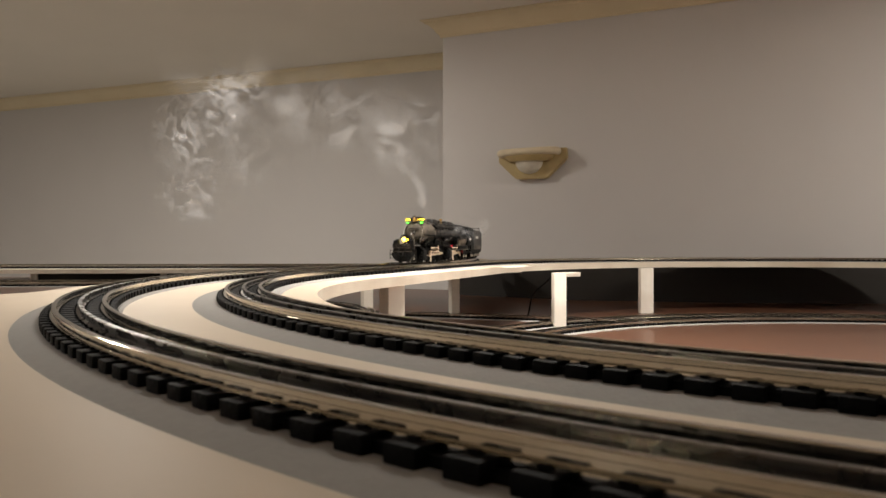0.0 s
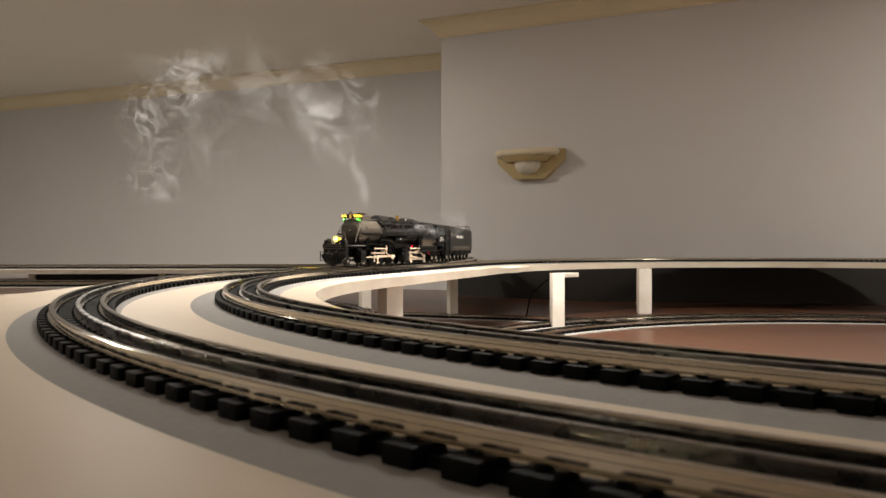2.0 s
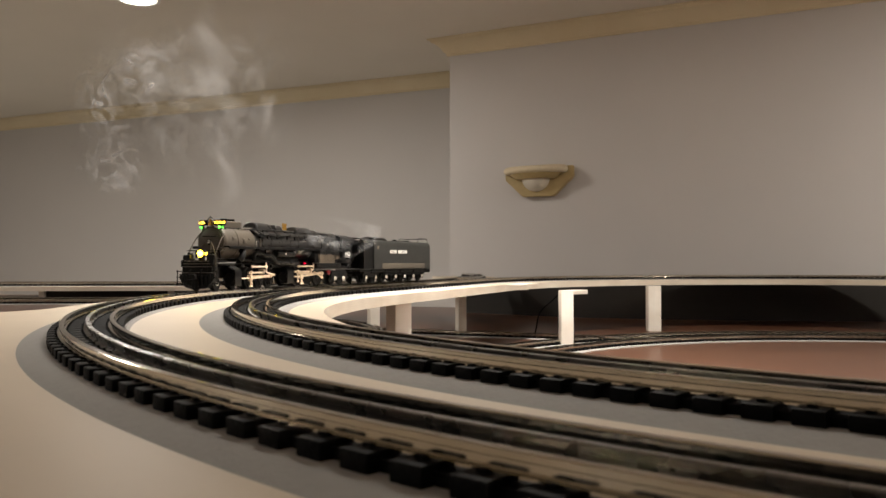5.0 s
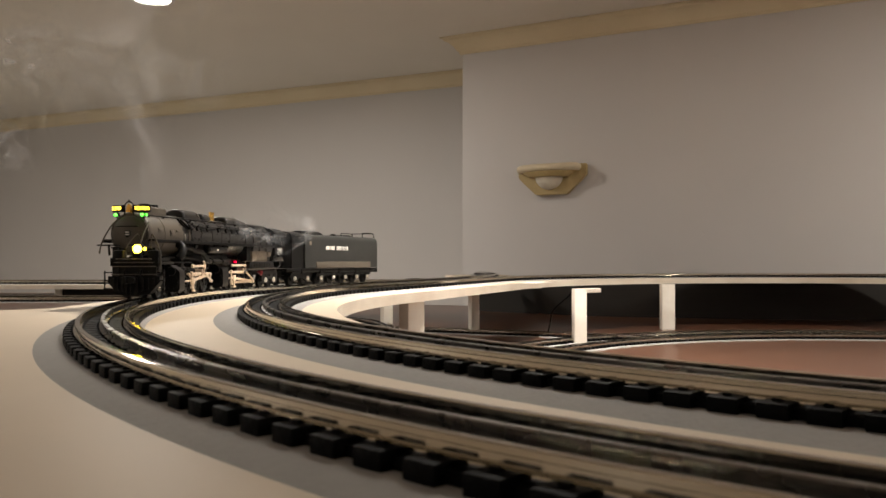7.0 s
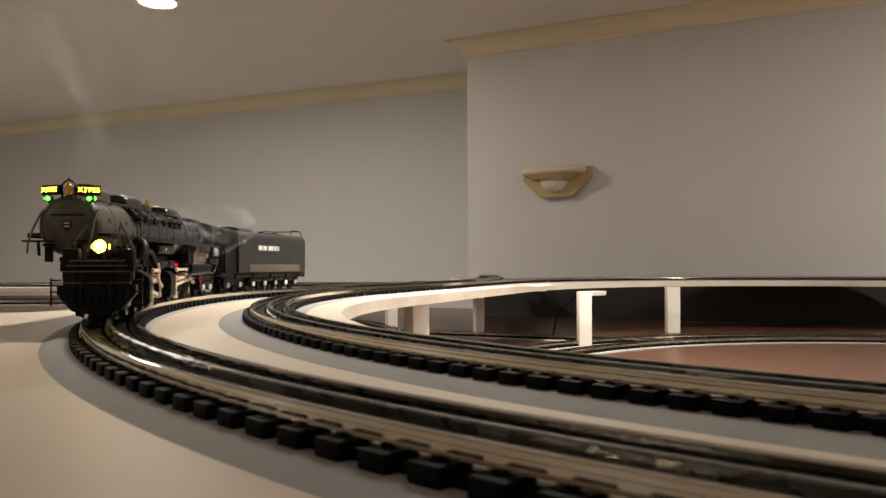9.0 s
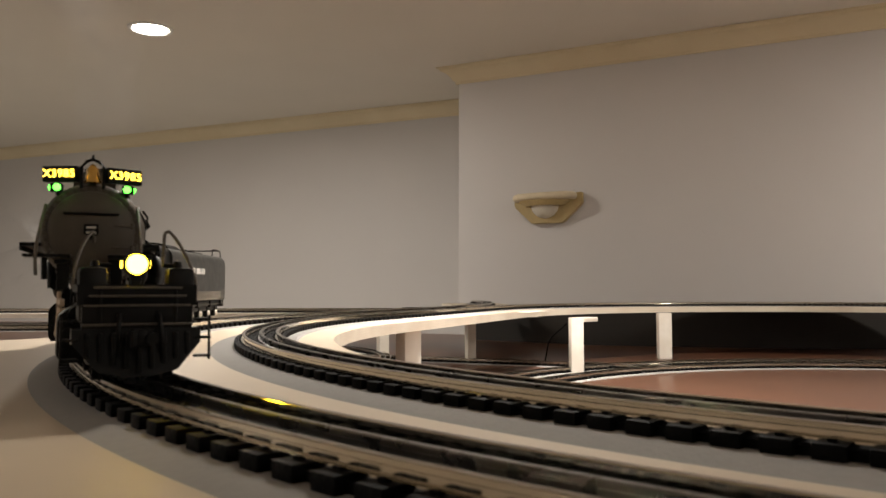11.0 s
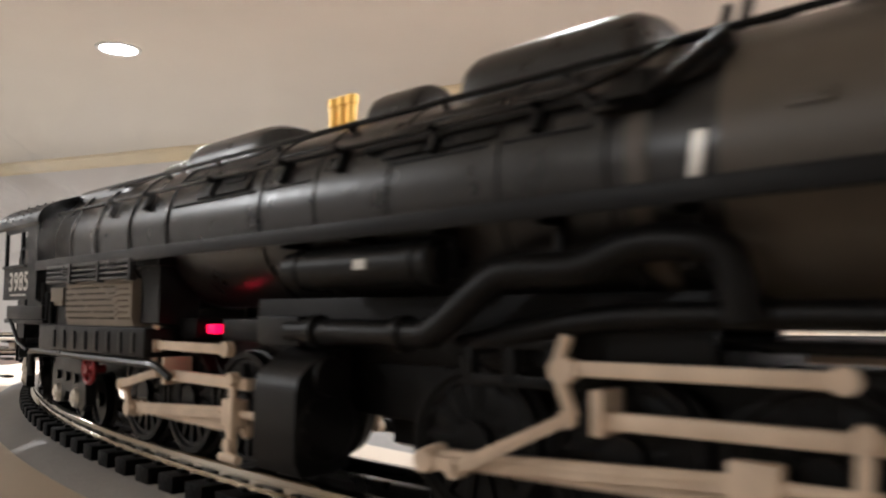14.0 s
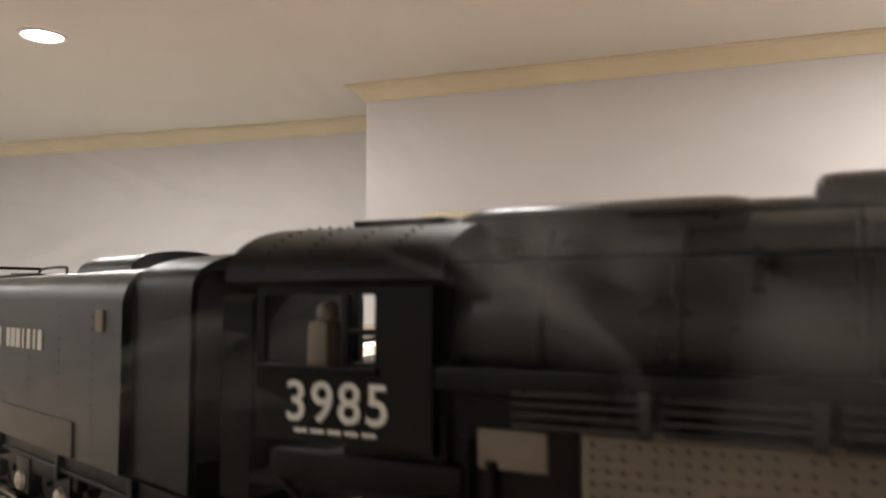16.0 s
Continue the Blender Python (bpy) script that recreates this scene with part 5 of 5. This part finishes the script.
# pebbled half-bowl under a tapered band and a thick rolled rim
bm = bmesh.new()
rings = []
for i in range(11):
    v = i / 10
    w = math.sqrt(max(0.004, 1 - v * v))
    rings.append([bm.verts.new((-0.012 + 0.074 * w * math.cos(math.pi * k / 22), -0.034 - 0.06 * w * math.sin(math.pi * k / 22), 0.014 - 0.066 * v)) for k in range(23)])
for a, b in zip(rings, rings[1:]):
    for k in range(22):
        bm.faces.new((a[k], a[k + 1], b[k + 1], b[k]))
bm.faces.new(rings[0])
part("shell_bowl", bm, M_SHELL, sconce, "pebbled cream half-bowl")
bm = bmesh.new()
rings = []
for z, w, d in ((0.036, 0.136, 0.088), (0.03, 0.132, 0.086), (0.016, 0.112, 0.076), (0.010, 0.104, 0.072)):
    rings.append([bm.verts.new((-0.012 + w * math.cos(math.pi * k / 26), -0.034 - d * max(0.0, math.sin(math.pi * k / 26)) ** 0.6, z)) for k in range(27)])
for a, b in zip(rings, rings[1:]):
    for k in range(26):
        bm.faces.new((a[k], a[k + 1], b[k + 1], b[k]))
bm.faces.new(rings[0])
bm.faces.new(rings[-1][::-1])
part("band", bm, M_PLAQUE, sconce, "tapered tan band")
bm = bmesh.new()
pts = [(-0.165, -0.04, 0.052), (-0.155, -0.075, 0.052), (-0.11, -0.098, 0.053), (-0.012, -0.106, 0.054), (0.09, -0.098, 0.055), (0.135, -0.075, 0.056), (0.145, -0.04, 0.056)]
pipe(bm, soft(pts, 6), 0.019, 14)
part("rim", bm, M_RIM, sconce, "thick rolled cream rim")


# ---- smoke in loose rigid wisps ----
def smoke_material(name, density, scale, light):
    m = bpy.data.materials.new(name)
    m.use_nodes = True
    n, l = m.node_tree.nodes, m.node_tree.links
    n.clear()
    out = n.new("ShaderNodeOutputMaterial")
    mix = n.new("ShaderNodeMixShader")
    clear = n.new("ShaderNodeBsdfTransparent")
    dif = n.new("ShaderNodeBsdfDiffuse")
    tra = n.new("ShaderNodeBsdfTranslucent")
    for b in (dif, tra):
        b.inputs["Color"].default_value = (*light, 1)
    both = n.new("ShaderNodeMixShader")
    l.new(dif.outputs[0], both.inputs[1])
    l.new(tra.outputs[0], both.inputs[2])
    co = n.new("ShaderNodeTexCoord")
    info = n.new("ShaderNodeObjectInfo")
    add = n.new("ShaderNodeVectorMath")
    l.new(co.outputs["Object"], add.inputs[0])
    l.new(info.outputs["Random"], add.inputs[1])
    warp = n.new("ShaderNodeTexNoise")
    warp.inputs["Scale"].default_value, warp.inputs["Detail"].default_value = scale, 6
    warp.inputs["Distortion"].default_value = 1.6
    l.new(add.outputs[0], warp.inputs["Vector"])
    cut = n.new("ShaderNodeMapRange")
    cut.inputs["From Min"].default_value, cut.inputs["From Max"].default_value = 0.44, 0.78
    l.new(warp.outputs["Fac"], cut.inputs[0])
    # thin out towards the rim of each wisp
    uv = n.new("ShaderNodeUVMap")
    sep = n.new("ShaderNodeSeparateXYZ")
    l.new(uv.outputs[0], sep.inputs[0])
    rim = None
    for k in (0, 1):
        a = n.new("ShaderNodeMath")
        a.operation = "PINGPONG"
        a.inputs[1].default_value = 0.5
        l.new(sep.outputs[k], a.inputs[0])
        b = n.new("ShaderNodeMapRange")
        b.interpolation_type = "SMOOTHSTEP"
        b.inputs["From Max"].default_value = 0.42
        l.new(a.outputs[0], b.inputs[0])
        if rim is None:
            rim = b
        else:
            c = n.new("ShaderNodeMath")
            c.operation = "MULTIPLY"
            l.new(rim.outputs[0], c.inputs[0])
            l.new(b.outputs[0], c.inputs[1])
            rim = c
    d = n.new("ShaderNodeMath")
    d.operation = "MULTIPLY"
    l.new(cut.outputs[0], d.inputs[0])
    l.new(rim.outputs[0], d.inputs[1])
    e = n.new("ShaderNodeMath")
    e.operation = "MULTIPLY"
    e.inputs[1].default_value = density
    l.new(d.outputs[0], e.inputs[0])
    l.new(e.outputs[0], mix.inputs[0])
    l.new(clear.outputs[0], mix.inputs[1])
    l.new(both.outputs[0], mix.inputs[2])
    l.new(mix.outputs[0], out.inputs["Surface"])
    return m


M_SMOKE = smoke_material("smoke_thin", 0.16, 10.0, (0.92, 0.93, 0.95))
M_WISP = smoke_material("smoke_wisp", 0.45, 26.0, (0.95, 0.96, 1.0))
M_STEAM = smoke_material("smoke_low", 0.22, 22.0, (0.92, 0.93, 0.95))


def wisp(parent, place, width, height, lean, seed, mat, turn=0.0):
    """A crumpled sheet of smoke, upright, with its own bends."""
    rng = random.Random(seed)
    nx, nz = 14, 20
    bm = bmesh.new()
    uv = bm.loops.layers.uv.new("UVMap")
    ph = [rng.uniform(0, 6.28) for _ in range(6)]
    grid = []
    for j in range(nz + 1):
        row = []
        for i in range(nx + 1):
            u, v = i / nx, j / nz
            x = (u - 0.5) * width * (0.7 + 0.5 * v) + lean * v * v + 0.12 * width * math.sin(v * 5 + ph[0])
            y = 0.18 * width * math.sin(u * 5 + ph[1] + 3 * v) + 0.1 * width * math.sin(v * 8 + ph[2])
            z = v * height + 0.05 * height * math.sin(u * 6 + ph[3])
            row.append(bm.verts.new((x, y, z)))
        grid.append(row)
    for j in range(nz):
        for i in range(nx):
            f = bm.faces.new((grid[j][i], grid[j][i + 1], grid[j + 1][i + 1], grid[j + 1][i]))
            f.smooth = True
            for loop, (a, b) in zip(f.loops, ((i, j), (i + 1, j), (i + 1, j + 1), (i, j + 1))):
                loop[uv].uv = (a / nx, b / nz)
    me = bpy.data.meshes.new("wisp")
    bm.to_mesh(me)
    bm.free()
    me.materials.append(mat)
    ob = new("wisp", me)
    ob.parent = parent
    ob.location = place
    ob.rotation_euler = (0, 0, turn)
    ob.visible_shadow = False
    return ob


# smoke left hanging over the bend, and the plume above the stacks
haze = thing("hanging_smoke", "thin white smoke wisps hanging in the air", "smoke")
for i, (x, z, w, h, mt) in enumerate(((-0.62, 0.20, 0.22, 0.24, M_WISP), (-0.56, 0.26, 0.16, 0.2, M_WISP), (-0.50, 0.16, 0.26, 0.34, M_SMOKE), (-0.40, 0.22, 0.24, 0.26, M_SMOKE), (-0.66, 0.12, 0.18, 0.16, M_WISP), (-0.58, 0.30, 0.3, 0.22, M_SMOKE))):
    wisp(haze, (x + 0.13, 1.55 + 0.03 * i, z - 0.04), w, h, 0.03, 40 + i, mt)
plume = thing("stack_plume", "soft white plume of smoke rising from the stacks", "smoke")
for i, (x, z, w, h, ln) in enumerate(((0.0, 0.0, 0.05, 0.14, -0.02), (-0.01, 0.01, 0.08, 0.2, -0.04), (-0.02, 0.06, 0.16, 0.26, -0.07), (-0.07, 0.13, 0.26, 0.32, -0.12), (0.01, 0.09, 0.2, 0.3, -0.02), (-0.05, 0.05, 0.14, 0.24, -0.08))):
    wisp(plume, (x, 0.01 * i, z), w, h, ln, 70 + i, M_SMOKE)
trail = thing("low_smoke", "faint smoke drifting along the locomotive's side", "smoke")
for i, (x, z, w, h) in enumerate(((0.05, -0.01, 0.16, 0.07), (-0.03, -0.02, 0.16, 0.08), (-0.12, -0.03, 0.16, 0.11), (-0.2, 0.0, 0.12, 0.08))):
    wisp(trail, (x, 0, z), w, h, -0.02, 90 + i, M_STEAM)


# ---- what moves ----
# seconds and the distance of the pilot's front along the outer track
RUN = [(0, -0.492), (1.5, -0.278), (3.5, 0.03), (5, 0.288), (6.2, 0.475), (7.5, 0.662), (8.2, 0.757), (9, 0.868), (10, 1.005), (11.3, 1.184), (12, 1.292), (12.5, 1.369), (13, 1.449), (13.5, 1.5215), (14, 1.5925), (14.5, 1.669), (15, 1.7425), (15.5, 1.8115), (16, 1.849)]


def run(t):
    """The smoothed distance gone at t."""
    for i in range(len(RUN) - 1):
        if t <= RUN[i + 1][0] or i == len(RUN) - 2:
            (t0, s0), (t1, s1) = RUN[i], RUN[i + 1]
            def slope(k):
                a, b = RUN[max(k - 1, 0)], RUN[min(k + 1, len(RUN) - 1)]
                return (b[1] - a[1]) / (b[0] - a[0])
            u, w = (t - t0) / (t1 - t0), t1 - t0
            return s0 * (1 + 2 * u) * (1 - u) ** 2 + slope(i) * w * u * (1 - u) ** 2 + s1 * u * u * (3 - 2 * u) + slope(i + 1) * w * u * u * (u - 1)


SWAY = [(0, 0, 0), (12, 0, 0), (12.5, 1.5, -1), (13, 0, 0), (13.5, -2.5, -1.5), (14, -2.5, 0.5), (14.5, -4, 3.5), (15, -2, 5.2), (15.5, -2.5, 5), (16, 0, 0.5)]


def sway(t):
    """How far the boiler leans off the track's line over its two pivots, metres to the left."""
    return [float(np.interp(t, [r[0] for r in SWAY], [r[k] for r in SWAY])) / 1000 for k in (1, 2)]


def on_track(s, a, b, la=0.0, lb=0.0):
    """The pose of a body whose points at a and b along it stand on the track; s is the pilot's front."""
    pa, pb = train_line(s + a, la)[0], train_line(s + b, lb)[0]
    d = (pa - pb).normalized()
    o = pa - d * a
    return Matrix(((d.x, -d.y, 0, o.x), (d.y, d.x, 0, o.y), (0, 0, 1, 0), (0, 0, 0, 1)))


def motions():
    times = [i / 10 for i in range(161)]
    # the boiler rides over both engines and swings outwards most in the first part of the bend
    base = []
    for t in times:
        w = max(0.0, min(1.0, (t - 5.5) / 2.0, (11.6 - t) / 2.0))
        w = w * w * (3 - 2 * w)
        v = max(0.0, min(1.0, (t - 12.1) / 1.2))
        v = v * v * (3 - 2 * v)
        base.append(on_track(run(t), -0.17 - 0.12 * w - 0.02 * v, -0.38 - 0.045 * w + 0.02 * v, *sway(t)))
    walk(loco, list(zip(times, base)))
    walk(front, [(t, m.inverted() @ on_track(run(t) - float(np.interp(t, (11.2, 13.0), (0.001, 0.011))), -0.10, -0.20)) for t, m in zip(times, base)])
    walk(rear, [(t, m.inverted() @ on_track(run(t), -0.294, -0.369)) for t, m in zip(times, base)])
    walk(bogie, [(t, m.inverted() @ on_track(run(t), -0.422, -0.452)) for t, m in zip(times, base)])
    walk(tender, [(t, on_track(run(t) - 0.505, -0.05, -0.26)) for t in times])
    # smoke: the hanging wisps drift, the plume goes with the stacks and the low smoke with the cab
    walk(haze, [(t, pose(-0.036 * t - 0.05 * max(0, t - 5) ** 2, 0, 0.02 * t, 0, 0, 0)) for t in range(0, 17)])
    puffs, low = [], []
    for t, m in zip(times, base):
        p = m @ Vector((-0.105, 0, 0.113))
        puffs.append((t, pose(p.x, p.y, p.z, 0, 0, 12 * math.sin(t * 0.9))))
        q = m @ Vector((-0.36, -0.042 if t > 10 else 0.042, 0.062))
        d = math.degrees(math.atan2(m[1][0], m[0][0]))
        low.append((t, pose(q.x, q.y, q.z, 0, 0, d)))
    walk(plume, puffs)
    walk(trail, low)
    for o, x, y, r, sgn, phase in rolling:
        keyed = []
        for t in times:
            a = run(t) / r + phase + (math.pi / 2 if sgn < 0 else 0)
            m = Matrix.Translation((x, y, r)) @ Matrix.Rotation(a, 4, "Y")
            keyed.append((t, m @ Matrix.Rotation(math.pi, 4, "Z") if sgn < 0 else m))
        walk(o, keyed)
    c, r = CRANK / 1000, DRIVER / 1000
    for o, kind, x, sgn, out, phase in rods:
        keyed = []
        for t in times:
            a = run(t) / r + phase + (math.pi / 2 if sgn < 0 else 0)
            flip = -1 if sgn < 0 else 1
            px, pz = flip * c * math.cos(a), -flip * c * math.sin(a) + r
            if kind == "side":
                keyed.append((t, Matrix.Translation((x / 1000 + px, sgn * out / 1000, pz))))
                continue
            turn = math.atan2(pz - r, px)
            if kind == "crank":
                keyed.append((t, Matrix.Translation((x / 1000 + px, sgn * out / 1000, pz)) @ Matrix.Rotation(-turn, 4, "Y")))
                continue
            if kind == "eccentric":
                ex = x[0] / 1000 - 0.0045 * math.sin(turn)
                ez = r + 0.0045 * math.cos(turn)
                keyed.append((t, Matrix.Translation((ex, sgn * out / 1000, ez)) @ Matrix.Rotation(-math.atan2(0.027 - ez, x[1] / 1000 - ex), 4, "Y")))
                continue
            mx = x[0] / 1000 + px
            length = (x[1] - x[0]) / 1000
            hx = mx + math.sqrt(length ** 2 - (pz - r) ** 2)
            if kind == "main":
                keyed.append((t, Matrix.Translation((mx, sgn * out / 1000, pz)) @ Matrix.Rotation(math.atan2(pz - r, hx - mx), 4, "Y")))
            else:
                keyed.append((t, Matrix.Translation((hx, 0, r))))
        walk(o, keyed)


motions()
